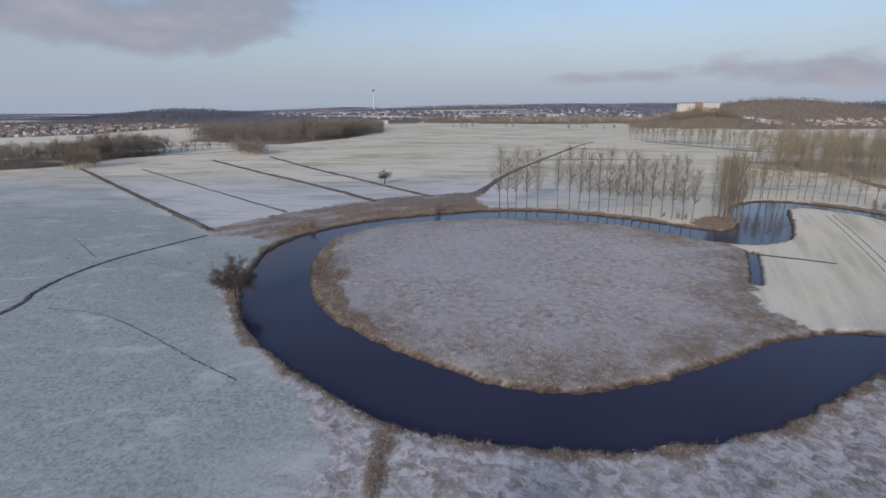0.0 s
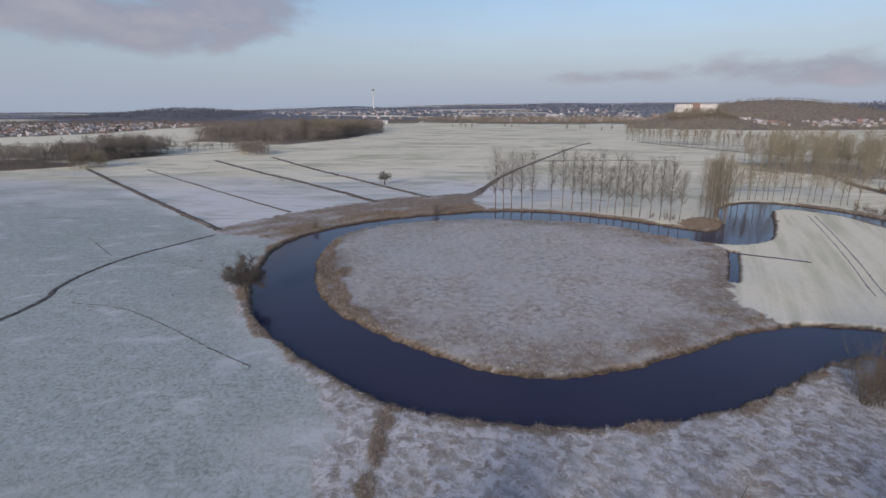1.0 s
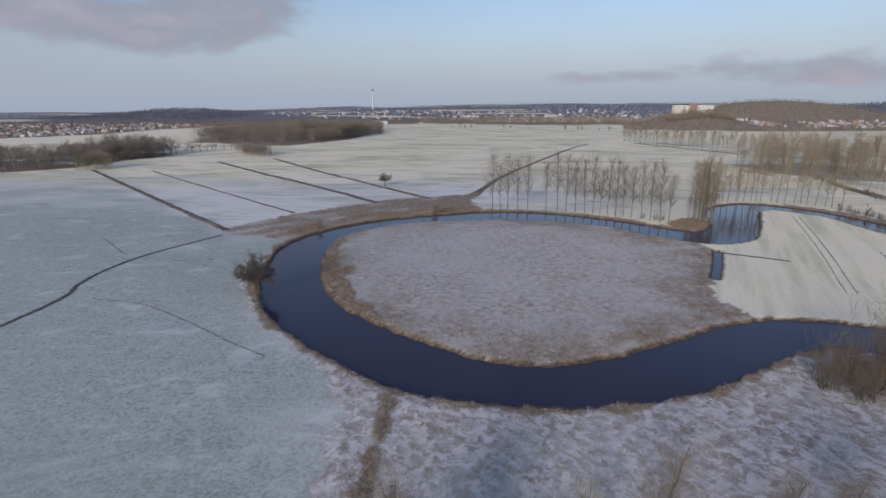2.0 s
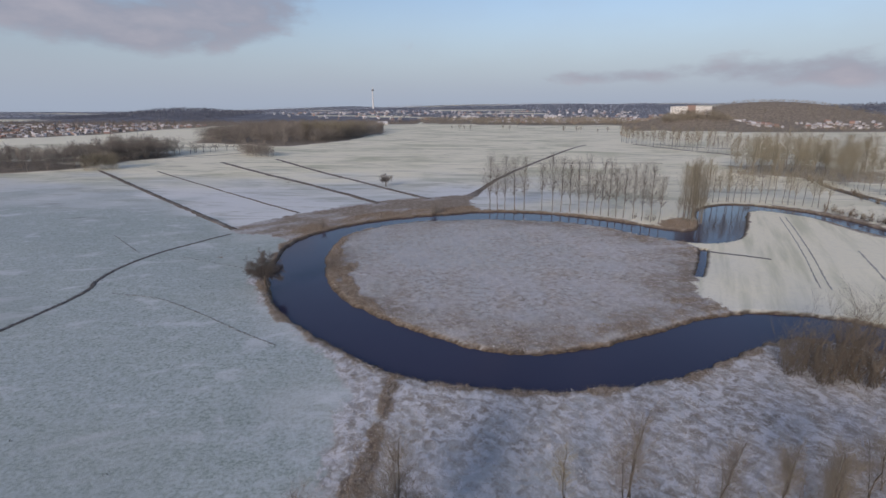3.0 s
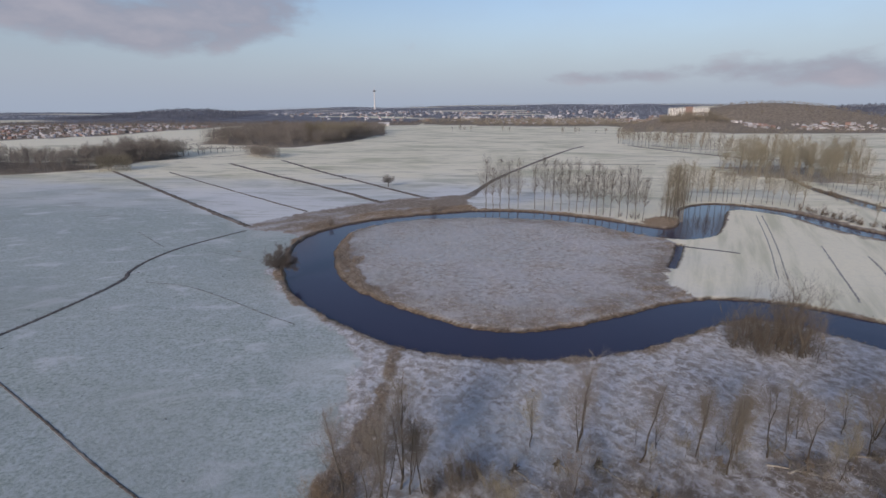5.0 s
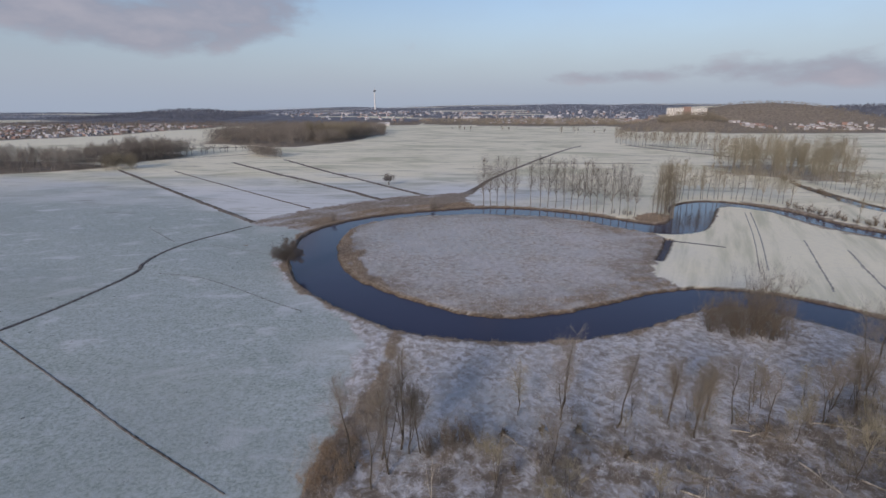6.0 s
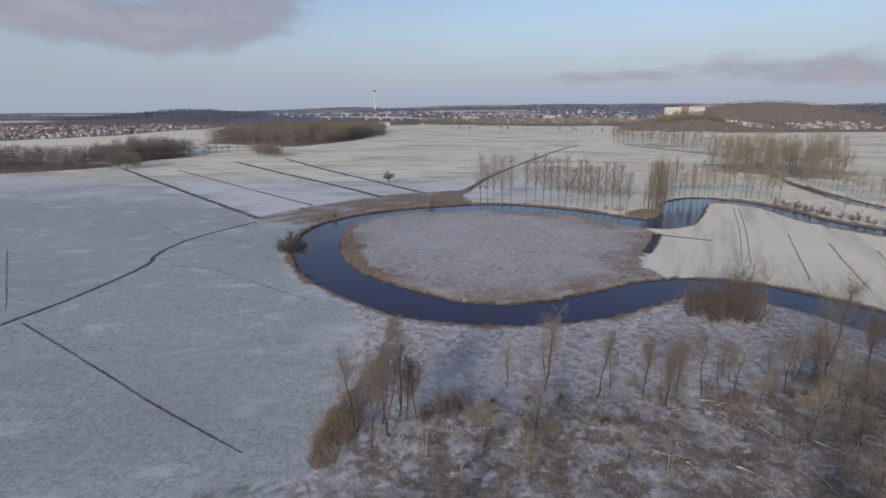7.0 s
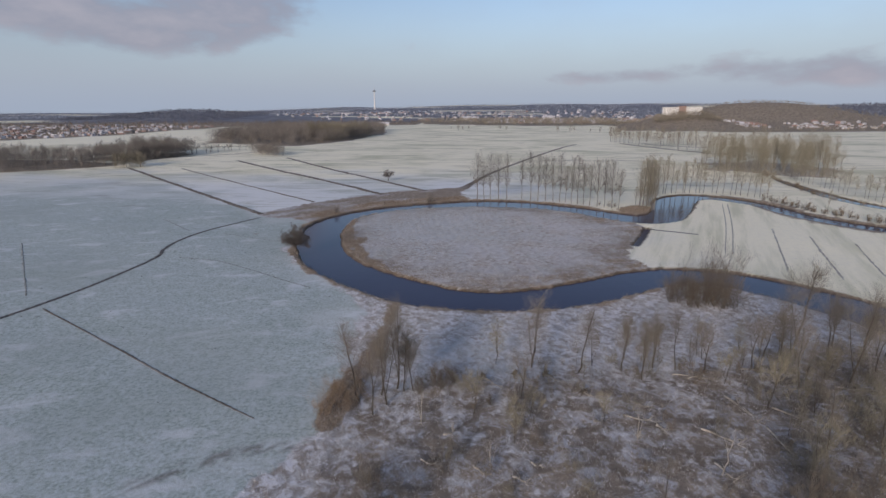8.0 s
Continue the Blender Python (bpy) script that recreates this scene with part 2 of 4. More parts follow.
M_RUST = twig_material("rusty_willow_twigs", (0.225, 0.16, 0.105), (0.34, 0.25, 0.168))
M_OLIVE = twig_material("olive_twigs", (0.185, 0.166, 0.128), (0.275, 0.25, 0.195))
# horizon woods: pale blue of the haze is painted into the twigs
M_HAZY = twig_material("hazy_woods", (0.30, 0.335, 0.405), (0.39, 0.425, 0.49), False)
M_FEN_BARK = bark_material("fen_tree_bark", (0.045, 0.04, 0.034), (0.12, 0.106, 0.09))
M_WILLOW = twig_material("bank_willow_twigs", (0.11, 0.094, 0.077), (0.20, 0.172, 0.14))
M_BROWN = twig_material("brown_twigs", (0.15, 0.12, 0.09), (0.255, 0.21, 0.158))

# ---- plan of the land: ribbons (x, y, half width) ----
RIVER = [(330, 30, 8), (280, 75, 8), (240, 115, 8), (214, 146, 7), (196, 168, 6.5), (187, 188, 6), (186, 208, 6), (181, 223, 6.5), (172, 236, 7.5),
         (160, 242, 9), (148, 237, 10), (138, 224, 11), (130, 208, 10), (121, 192, 9), (112, 182, 10), (101, 180, 10), (89, 190, 9.5)]
LOOP = [(77, 203, 8), (65, 211, 8.5), (54, 217, 9), (41, 220.5, 10), (19, 222.5, 9.5), (0, 218, 7.5), (-12, 215, 6.5), (-26, 208.5, 6.3),
        (-38, 199, 6.3), (-47, 188, 6.8), (-51.5, 177, 8), (-53, 166, 8.7), (-52.5, 156, 8.7), (-51, 146, 8.6), (-48, 131, 8.8), (-43, 118, 8.8),
        (-36, 105, 8.8), (-27, 95, 9), (-17.5, 86, 9)]
SOUTH = [(-9, 79.5, 9.3), (-1, 74.5, 9), (9.5, 71, 7.5), (20, 69.5, 7.5), (28, 70.5, 7.6), (38, 73, 8.2), (48, 77, 8.5), (61, 84, 8.2),
         (72, 90, 7.8), (85, 92.5, 7.5), (99, 87.5, 8.5), (111, 76, 9.5), (120, 62, 10), (128, 42, 10), (132, 15, 10), (130, -30, 10), (122, -90, 10)]
CHANNEL = [(256, 318, 1.5), (251, 296, 3.0), (246, 262, 4.5), (242, 232, 5.5), (247, 206, 6), (262, 172, 6), (310, 120, 6)]
CANAL = [(98, 160, 1.3), (91, 146, 1.3), (82, 130, 1.3)]
DITCHES = [
    [(-300, 408, 1.5), (-230, 334, 1.6), (-167, 268, 1.6), (-94, 192, 1.7)],
    [(-244, 399, 0.7), (-195, 348, 0.7), (-124, 276, 0.7), (-75, 227, 0.7)],
    [(-220, 468, 1.9), (-149, 384, 1.9), (-88, 315, 2.0), (-37, 253, 2.1)],
    [(-176, 498, 1.8), (-110, 401, 1.8), (-53, 324, 1.8), (-10, 266, 1.8)],
    [(191, 681, 1.8), (150, 605, 1.8), (83, 457, 1.8), (42, 360, 1.9), (24, 305, 2.2), (15, 276, 3.2)],
    [(-92, 184, 0.7), (-105, 160, 0.7), (-110, 140, 0.65), (-109, 124, 0.7), (-106, 114, 0.75), (-108, 91, 0.7), (-112, 70, 0.7), (-119, 50, 0.7), (-130, 20, 0.7)],
    [(-110, 63, 0.26), (-75, 40, 0.30), (-54, 26, 0.30), (-30, 11, 0.2)],
    [(98, 157, 0.7), (106, 152, 0.6), (115, 146, 0.5)],
    [(260, 690, 3), (272, 640, 3), (296, 570, 3), (327, 506, 3), (400, 455, 3)],
    [(290, 690, 2), (310, 645, 2), (359, 607, 2), (440, 590, 2)],
    [(83, 457, 0.9), (202, 451, 0.9)],
    [(-300, 512, 1.1), (-261, 545, 1.2), (-235, 569, 1.1)],
]
TRACKS = [
    [(-97, 113, 0.5), (-81, 109, 0.5), (-65, 99, 0.5), (-50, 88, 0.5), (-38, 80, 0.5)],
    [(-97, 151, 0.4), (-66, 136, 0.4)], [(-141, 182, 0.5), (-114, 155, 0.5)], [(-176, 135, 0.7), (-123, 73, 0.5)],
    [(165, 216, 0.5), (139, 163, 0.5), (114, 116, 0.5)], [(162.6, 217, 0.45), (136.6, 164, 0.45), (111.6, 117, 0.45)],
    [(154, 157, 0.7), (122, 96, 0.7)], [(161, 142, 0.7), (134, 87, 0.7)], [(171, 130, 0.7), (150, 90, 0.7)],
]
REED_PATH = [(-10, 67, 1.5), (-10.1, 58, 1.2), (-10.7, 47, 1.5), (-11.8, 38, 2.1), (-14, 25, 3.4), (-16, 14, 3.4), (-17, 8, 1.6)]
MARSH = [(-97, 195), (-88, 208), (-76, 225), (-55, 246), (-29, 268), (-8, 273), (11, 282), (24, 292), (14, 260), (17, 240), (22, 230), (0, 215), (-40, 190), (-64, 173), (-77, 181), (-91, 184)]
ISLAND = [(78, 97), (75, 105), (74, 115), (82, 129), (98, 157), (97, 172), (90, 178), (60, 208), (15, 216), (-37, 197), (-47, 160), (-42, 128), (-20, 95), (20, 72), (57, 87)]
FEN = [(-64, 127), (-56, 115), (-50, 104), (-42, 95), (-30, 79), (-24, 72), (-19, 62), (-18, 38), (-17, 15), (-20, 2), (-32, -15), (-70, -60), (-130, -200), (260, -200), (128, 60), (100, 84), (72, 90), (20, 70), (-20, 88), (-52, 130)]
PASTURE = [(-97, 195), (-167, 268), (-300, 408), (-420, 360), (-700, 200), (-700, -300), (-100, -300), (0, -20), (-20, 80), (-50, 120), (-52, 150), (-48, 178), (-70, 196)]
GROVE = [(232, 368), (258, 350), (272, 326), (300, 321), (354, 370), (322, 445), (248, 434)]
POINT = [(106, 186), (118, 190), (121, 196), (120, 207), (114, 215), (104, 210), (98, 204), (96, 196)]


def curve_through(pts, steps=4):
    """A Catmull-Rom line through the points, with their widths."""
    p = np.array(pts, float)
    q = np.vstack([2 * p[0] - p[1], p, 2 * p[-1] - p[-2]])
    out = []
    for i in range(1, len(q) - 2):
        for k in range(steps):
            u = k / steps
            a, b, c, d = q[i - 1], q[i], q[i + 1], q[i + 2]
            out.append(0.5 * (2 * b + (c - a) * u + (2 * a - 5 * b + 4 * c - d) * u * u + (3 * b - a - 3 * c + d) * u ** 3))
    out.append(p[-1])
    return np.array(out)


def ribbon(x, y, pts, steps=4):
    """Distance in metres to the ribbon's edge: negative inside."""
    c = curve_through(pts, steps)
    best = np.full(x.shape, 1e9)
    for a, b in zip(c[:-1], c[1:]):
        d = b[:2] - a[:2]
        u = np.clip(((x - a[0]) * d[0] + (y - a[1]) * d[1]) / max(d @ d, 1e-9), 0, 1)
        best = np.minimum(best, np.hypot(x - a[0] - u * d[0], y - a[1] - u * d[1]) - (a[2] + u * (b[2] - a[2])))
    return best


def area(x, y, pts):
    """Distance to the polygon's edge: negative inside."""
    p = np.array(pts, float)
    best, inside = np.full(x.shape, 1e9), np.zeros(x.shape, bool)
    for a, b in zip(p, np.roll(p, -1, 0)):
        d = b - a
        u = np.clip(((x - a[0]) * d[0] + (y - a[1]) * d[1]) / (d @ d), 0, 1)
        best = np.minimum(best, np.hypot(x - a[0] - u * d[0], y - a[1] - u * d[1]))
        if a[1] != b[1]:
            inside ^= ((a[1] > y) != (b[1] > y)) & (x < d[0] * (y - a[1]) / d[1] + a[0])
    return np.where(inside, -best, best)


def ease(d, a, b):
    u = np.clip((d - a) / (b - a), 0, 1)
    return u * u * (3 - 2 * u)


def wobble(x, y, size, seed):
    """Cheap smooth noise from turned sines, about -1 to 1."""
    r = np.random.RandomState(seed)
    v = np.zeros(x.shape)
    for k in range(9):
        a, f = r.uniform(0, 6.28), r.uniform(0.6, 2.4) / size
        v += np.sin((x * math.cos(a) + y * math.sin(a)) * f * 6.28 + r.uniform(0, 6.28))
    return v / 3.6


def hills(x, y):
    def mound(cx, cy, h, sx, sy):
        return h * np.exp(-((x - cx) / sx) ** 2 - ((y - cy) / sy) ** 2)
    z = mound(1030, 1540, 57, 205, 260) + mound(820, 1480, 34, 130, 200) + mound(585, 1230, 33, 115, 110)  + mound(2080, 2480, 42, 330, 300)
    z += mound(-1230, 2330, 31, 250, 260) + mound(-700, 2500, 12, 600, 420)
    east = x / np.maximum(y + 68, 400)
    plateau = 2 + 60 * ease(east, -0.75, 0.25) - 25 * ease(east, 0.4, 0.9)
    return z + ease(y, 2000, 4400) * (plateau + 7 * wobble(x, y, 1500, 8))


WOODS = {
    "wood_edge": [(-600, 300), (-391, 372), (-367, 384), (-321, 421), (-326, 442), (-420, 485), (-600, 480)],
    "wood_corner": [(-330, 464), (-311, 490), (-299, 523), (-312, 575), (-385, 560), (-395, 485)],
    "wood_beyond": [(-400, 800), (-385, 745), (-288, 708), (-215, 668), (-165, 772), (-130, 990), (-150, 1180), (-430, 1180), (-440, 1000)],
    "tree_belt": [(60, 1500), (110, 1440), (260, 1405), (440, 1370), (560, 1500), (560, 1900), (-100, 1900), (-80, 1560)],
    "town_woods": [(-1700, 1000), (-780, 825), (-690, 1000), (-672, 1200), (-640, 1430), (-100, 1500), (-60, 1900), (-1700, 1900)],
    "hill_wood": [(395, 1090), (520, 1010), (800, 985), (1250, 1000), (2300, 1200), (2300, 1950), (900, 1950), (480, 1650)],
}


def plan(x, y):
    """Height and cover of the land at x, y (arrays)."""
    edge = 0.55 * wobble(x, y, 9, 3) + 0.25 * wobble(x, y, 3.1, 4)
    river = np.minimum(np.minimum(ribbon(x, y, RIVER), ribbon(x, y, LOOP)), np.minimum(ribbon(x, y, SOUTH), ribbon(x, y, RIVER[-1:] + LOOP[:1])))
    river = np.minimum(river, ribbon(x, y, LOOP[-1:] + SOUTH[:1]))
    still = np.minimum(ribbon(x, y, CHANNEL), ribbon(x, y, CANAL, 1))
    wet = np.minimum(river + edge * 0.8, still + 0.4 * edge)
    dry = np.full(x.shape, 1e9)
    for d in DITCHES[5:6]:
        dry = np.minimum(dry, ribbon(x, y, d, 3))
    dry = dry + 0.3 * edge
    island, fen, marsh, point = (area(x, y, a) + 2 * edge for a in (ISLAND, FEN, MARSH, POINT))
    z = hills(x, y) + 0.12 * wobble(x, y, 60, 1)
    z = z - 0.12 * (1 - ease(dry, -0.8, 0.8))
    z = z + (0.10 * wobble(x, y, 5.0, 6) + 0.06 * wobble(x, y, 2.6, 7)) * (1 - ease(np.minimum(island, fen), -2, 1))
    z = np.where(wet < 3, np.minimum(z, -1.7 + 1.75 * ease(wet, -1.4, 1.1)), z)
    sedge = 1 - ease(np.minimum(np.minimum(island, fen), marsh), -2.5, 1.5)
    west = 0.8 + 10.5 * np.exp(-((x + 36) / 20) ** 2 - ((y - 128) / 42) ** 2)
    band = np.where(island < 0, west, np.where(x < 90, 3.2, 1.6)) * (1 + 0.5 * wobble(x, y, 14, 9))
    band = np.where((x > 60) & (y > 96) & (y < 172) & (island > 0), 0.6, band)
    band = np.where((x > 176) & (y > 140), 6.0 + 2 * wobble(x, y, 12, 21), band)
    reed = (1 - ease(river, 0.4 * band, 1.2 * band)) * np.where(island < 0, 0.9, 0.85)
    reed = np.maximum(reed, np.where(island < 0, 0.60 * ease(island, -30, -3) * np.clip(0.6 + 0.7 * wobble(x, y, 13, 22), 0, 1) * ease(x + 0.4 * (110 - y), -30, 60), 0))
    reed = np.maximum(reed, (1 - ease(marsh, -4, 2)) * np.clip(0.80 + 0.3 * wobble(x, y, 24, 11) + 0.004 * (x + 20), 0, 1))
    reed = np.maximum(reed, 1 - ease(ribbon(x, y, REED_PATH) + 1.2 * edge, -1.2, 1.0))
    reed = np.maximum(reed, 1 - ease(point, -2, 1))
    grove_floor = area(x, y, GROVE) + 8 * wobble(x, y, 30, 19)
    reed = np.maximum(reed, 0.62 * (1 - ease(grove_floor, -6, 6)))
    brush = area(x, y, [(45, -14), (52, 20), (75, 30), (100, 40), (140, 40), (140, -200), (45, -200)])
    reed = np.maximum(reed, (1 - ease(brush, -10, 8)) * np.clip(0.10 + 0.4 * wobble(x, y, 11, 20), 0, 0.5))
    soil = 0.30 * (1 - ease(dry, -0.6, 0.7))
    soil = np.maximum(soil, 0.95 * (1 - ease(wet, 0.3, 1.1)))
    scrape = ribbon(x, y, [(-42, -6, 1.2), (-33, 0, 1.6), (-24, 3, 1.2), (-14, 2, 0.5)])
    scuff = np.minimum(ribbon(x, y, [(-273, 316, 3), (-246, 306, 5), (-212, 290, 3)]), ribbon(x, y, [(-230, 262, 2), (-190, 222, 4), (-168, 214, 2)]))
    soil = np.maximum(soil, 0.5 * (1 - ease(scuff, -3, 1)) * ease(wobble(x, y * 2.0, 9, 25), 0.15, 0.6))
    soil = np.maximum(soil, 0.6 * (1 - ease(scrape, -1, 0.8)) * ease(wobble(x, y, 2.2, 15), 0.0, 0.5))
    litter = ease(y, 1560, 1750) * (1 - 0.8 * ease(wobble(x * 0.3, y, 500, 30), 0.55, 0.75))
    for outline in WOODS.values():
        litter = np.maximum(litter, 0.95 * (1 - ease(area(x, y, outline) + 6 * wobble(x, y, 40, 13), -6, 6)))
    thicket = area(x, y, [(-18, -14), (-14, 22), (8, 27), (40, 27), (70, 32), (100, 42), (135, 20), (135, -200), (-60, -200)])
    litter = np.maximum(litter, (1 - ease(thicket, -7, 4)) * np.clip(0.56 + 0.32 * wobble(x, y, 11, 14) + 0.3 * wobble(x, y, 3.3, 24) + 0.003 * x + 0.012 * np.clip(18 - y, 0, 20) + 0.25 * ease(x - 0.6 * y, 45, 75), 0, 0.92))
    tilled = ((x > 60) & (y < 235)).astype(float)
    # cloud shade put into cover: near left field darker, far and right fields brighter
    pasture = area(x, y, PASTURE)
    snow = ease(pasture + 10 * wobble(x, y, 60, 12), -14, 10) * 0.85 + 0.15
    snow = np.maximum(snow, 0.75 * ease(y + 25 * wobble(x, y, 90, 16), 190, 330))
    snow = np.where((x > 60) & (y < 240), np.maximum(snow, 0.9), snow)
    snowfield = area(x, y, [(-1150, 690), (-664, 690), (-560, 750), (-450, 850), (-450, 960), (-590, 1180), (-668, 1190), (-690, 1000), (-775, 835), (-1150, 880)])
    tilled = np.maximum(tilled, 2.8 * (1 - ease(snowfield, -8, 8)))
    frost = np.clip(1.15 * np.exp(-((x - 2) / 46) ** 2 - ((y - 163) / 42) ** 2) + 0.3 * wobble(x, y, 34, 33), 0, 1) * (island < 0)
    frost = np.maximum(frost, np.clip(np.exp(-((x - 10) / 16) ** 2 - ((y - 36) / 17) ** 2) + 0.35 * wobble(x, y, 12, 34), 0, 1) * (fen < 0))
    tan = np.where(island < 0, ease(island, -30, -3) * np.clip(0.75 + 0.6 * wobble(x, y, 26, 35), 0, 1), 0)
    rough = np.where(fen < 0, 0.85, 0.22)
    return z, dict(tan=tan, rough=rough, frost=frost, sedge=np.clip(sedge, 0, 1), reed=np.clip(reed, 0, 1), soil=np.clip(soil, 0, 1), snow=np.clip(snow, 0, 1), litter=np.clip(litter, 0, 1), tilled=tilled, far_haze=ease(y, 1650, 1950), sun_warmth=np.maximum(ease(x + 14 * wobble(x, y, 70, 17), 15, 110), ease(y + 30 * wobble(x, y, 120, 18), 260, 420))), river, wet


def graded(lo, hi, step, far_lo, far_hi, grow):
    mid = list(np.arange(lo, hi + step / 2, step))
    s, v = step, mid[-1]
    up = []
    while v < far_hi:
        s *= grow
        v += s
        up.append(v)
    s, v = step, mid[0]
    down = []
    while v > far_lo:
        s *= grow
        v -= s
        down.append(v)
    return np.array(down[::-1] + mid + up)


def fast_mesh(name, verts, faces, material, smooth=False):
    """A mesh from arrays; faces all of one size."""
    verts, faces = np.asarray(verts, np.float32), np.asarray(faces, np.int32)
    me = bpy.data.meshes.new(name)
    n, k = faces.shape
    me.vertices.add(len(verts))
    me.vertices.foreach_set("co", verts.ravel())
    me.loops.add(n * k)
    me.loops.foreach_set("vertex_index", faces.ravel())
    me.polygons.add(n)
    me.polygons.foreach_set("loop_start", np.arange(0, n * k, k, dtype=np.int32))
    me.polygons.foreach_set("use_smooth", np.full(n, smooth))
    me.update(calc_edges=True)
    me.materials.append(material)
    return me


GRID = {}


def on_grid(key, x, y):
    """A value of the plan between the ground's vertices."""
    gx, gy, nx = GRID["gx"], GRID["gy"], len(GRID["gx"])
    i, j = np.clip(np.searchsorted(gx, x) - 1, 0, nx - 2), np.clip(np.searchsorted(gy, y) - 1, 0, len(gy) - 2)
    u, v = (x - gx[i]) / (gx[i + 1] - gx[i]), (y - gy[j]) / (gy[j + 1] - gy[j])
    g, k = GRID[key], j * nx + i
    return (g[k] * (1 - u) + g[k + 1] * u) * (1 - v) + (g[k + nx] * (1 - u) + g[k + nx + 1] * u) * v


def build_ground():
    gx = graded(-128, 268, 1.0, -4900, 4900, 1.07)
    gy = graded(-20, 290, 1.0, -1500, 4900, 1.05)
    x, y = np.meshgrid(gx, gy)
    z, cover, river, wet = plan(x.ravel(), y.ravel())
    nx, ny = len(gx), len(gy)
    GRID.update(gx=gx, gy=gy, z=z, river=river, wet=wet, **cover)
    i = (np.arange(ny - 1)[:, None] * nx + np.arange(nx - 1)[None, :]).ravel()
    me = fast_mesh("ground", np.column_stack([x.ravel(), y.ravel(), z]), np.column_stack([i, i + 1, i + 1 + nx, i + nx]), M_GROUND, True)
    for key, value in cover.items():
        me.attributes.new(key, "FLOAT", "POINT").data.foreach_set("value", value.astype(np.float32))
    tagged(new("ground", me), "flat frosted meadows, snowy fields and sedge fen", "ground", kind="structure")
    wx, wy = np.meshgrid(np.linspace(-90, 430, 53), np.linspace(-95, 440, 54))
    i = (np.arange(53)[:, None] * 53 + np.arange(52)[None, :]).ravel()
    me = fast_mesh("water", np.column_stack([wx.ravel(), wy.ravel(), np.full(wx.size, -0.75)]), np.column_stack([i, i + 1, i + 54, i + 53]), M_WATER, True)
    tagged(new("water", me), "still dark blue river water looping round a meadow", "river", kind="structure")


build_ground()


def ditch_material():
    n = Nodes("overgrown_ditch", 0.95, 0.1)
    fine, patch = n.noise(0.8, 5, 0.6), n.noise(0.05, 5, 0.6)
    col = n.mix(n.span(fine, 0.35, 0.65), (0.105, 0.09, 0.078), (0.235, 0.205, 0.178))
    col = n.mix(n.span(patch, 0.46, 0.66, 0, 0.45), col, (0.40, 0.38, 0.36))
    n.bump(fine, 0.8, 0.3)
    return n.done(col)


def wet_ditch_material():
    n = Nodes("wet_ditch", 0.6, 0.3)
    return n.done(n.mix(n.span(n.noise(0.9, 5, 0.65), 0.36, 0.66), (0.035, 0.035, 0.042), (0.20, 0.185, 0.165)))


M_DITCH, M_WET_DITCH = ditch_material(), wet_ditch_material()


def build_ditch(pts, seed, low=1.0, material=M_DITCH):
    """A weedy ditch strip: two rough verges with a groove between them."""
    c = curve_through(pts, 40)
    r = np.random.RandomState(seed)
    d = np.gradient(c[:, :2], axis=0)
    d /= np.hypot(d[:, 0], d[:, 1])[:, None]
    across = np.column_stack([-d[:, 1], d[:, 0]])
    rows = []
    for u, up in ((-1.25, -0.3), (-0.75, 0.42 * low), (-0.2, 0.30 * low), (0.2, 0.30 * low), (0.75, 0.42 * low), (1.25, -0.3)):
        wide = c[:, 2] * u * (1 + 0.22 * r.randn(len(c)))
        p = c[:, :2] + across * wide[:, None]
        rows.append(np.column_stack([p, plan(p[:, 0], p[:, 1])[0] + up + 0.10 * low * r.randn(len(c)) * (up > 0)]))
    n = len(c)
    i = (np.arange(5)[:, None] * n + np.arange(n - 1)[None, :]).ravel()
    me = fast_mesh("ditch", np.concatenate(rows), np.column_stack([i, i + 1, i + 1 + n, i + n]), material, True)
    tagged(new("ditch", me), "dark weedy drainage ditch between snowy meadows", "ditch", kind="structure")


for number, line in enumerate(DITCHES):
    build_ditch(line, 90 + number, 0.15 if number == 6 else 0.35 if number in (5, 7) else 0.55, M_WET_DITCH if number in (5, 7) else M_DITCH)


def track_material(name, dark, pale):
    n = Nodes(name, 0.95, 0.1)
    return n.done(n.mix(n.span(n.noise(1.2, 5, 0.7), 0.38, 0.66), dark, pale))


M_TRACK = track_material("trodden_grass", (0.17, 0.17, 0.15), (0.42, 0.46, 0.48))
M_RUT = track_material("wheel_rut_in_snow", (0.24, 0.23, 0.20), (0.52, 0.52, 0.49))


def build_track(pts, seed, material):
    """A narrow trodden line of bent grass, a hand high at its ragged sides."""
    c = curve_through(pts, 40)
    r = np.random.RandomState(seed)
    d = np.gradient(c[:, :2], axis=0)
    d /= np.hypot(d[:, 0], d[:, 1])[:, None]
    across = np.column_stack([-d[:, 1], d[:, 0]])
    rows = []
    for u, up in ((-1.0, -0.06), (-0.5, 0.05), (0.5, 0.05), (1.0, -0.06)):
        p = c[:, :2] + across * (c[:, 2] * u * np.clip(0.55 + 0.5 * r.randn(len(c)), 0.12, 1.3))[:, None]
        rows.append(np.column_stack([p, plan(p[:, 0], p[:, 1])[0] + up]))
    n = len(c)
    i = (np.arange(3)[:, None] * n + np.arange(n - 1)[None, :]).ravel()
    me = fast_mesh("track", np.concatenate(rows), np.column_stack([i, i + 1, i + 1 + n, i + n]), material, True)
    tagged(new("track", me), "faint trodden line across the frosted field", "track", kind="structure")


for number, line in enumerate(TRACKS):
    build_track(line, 190 + number, M_RUT if line[0][0] > 60 else M_TRACK)

# ---- trees ----


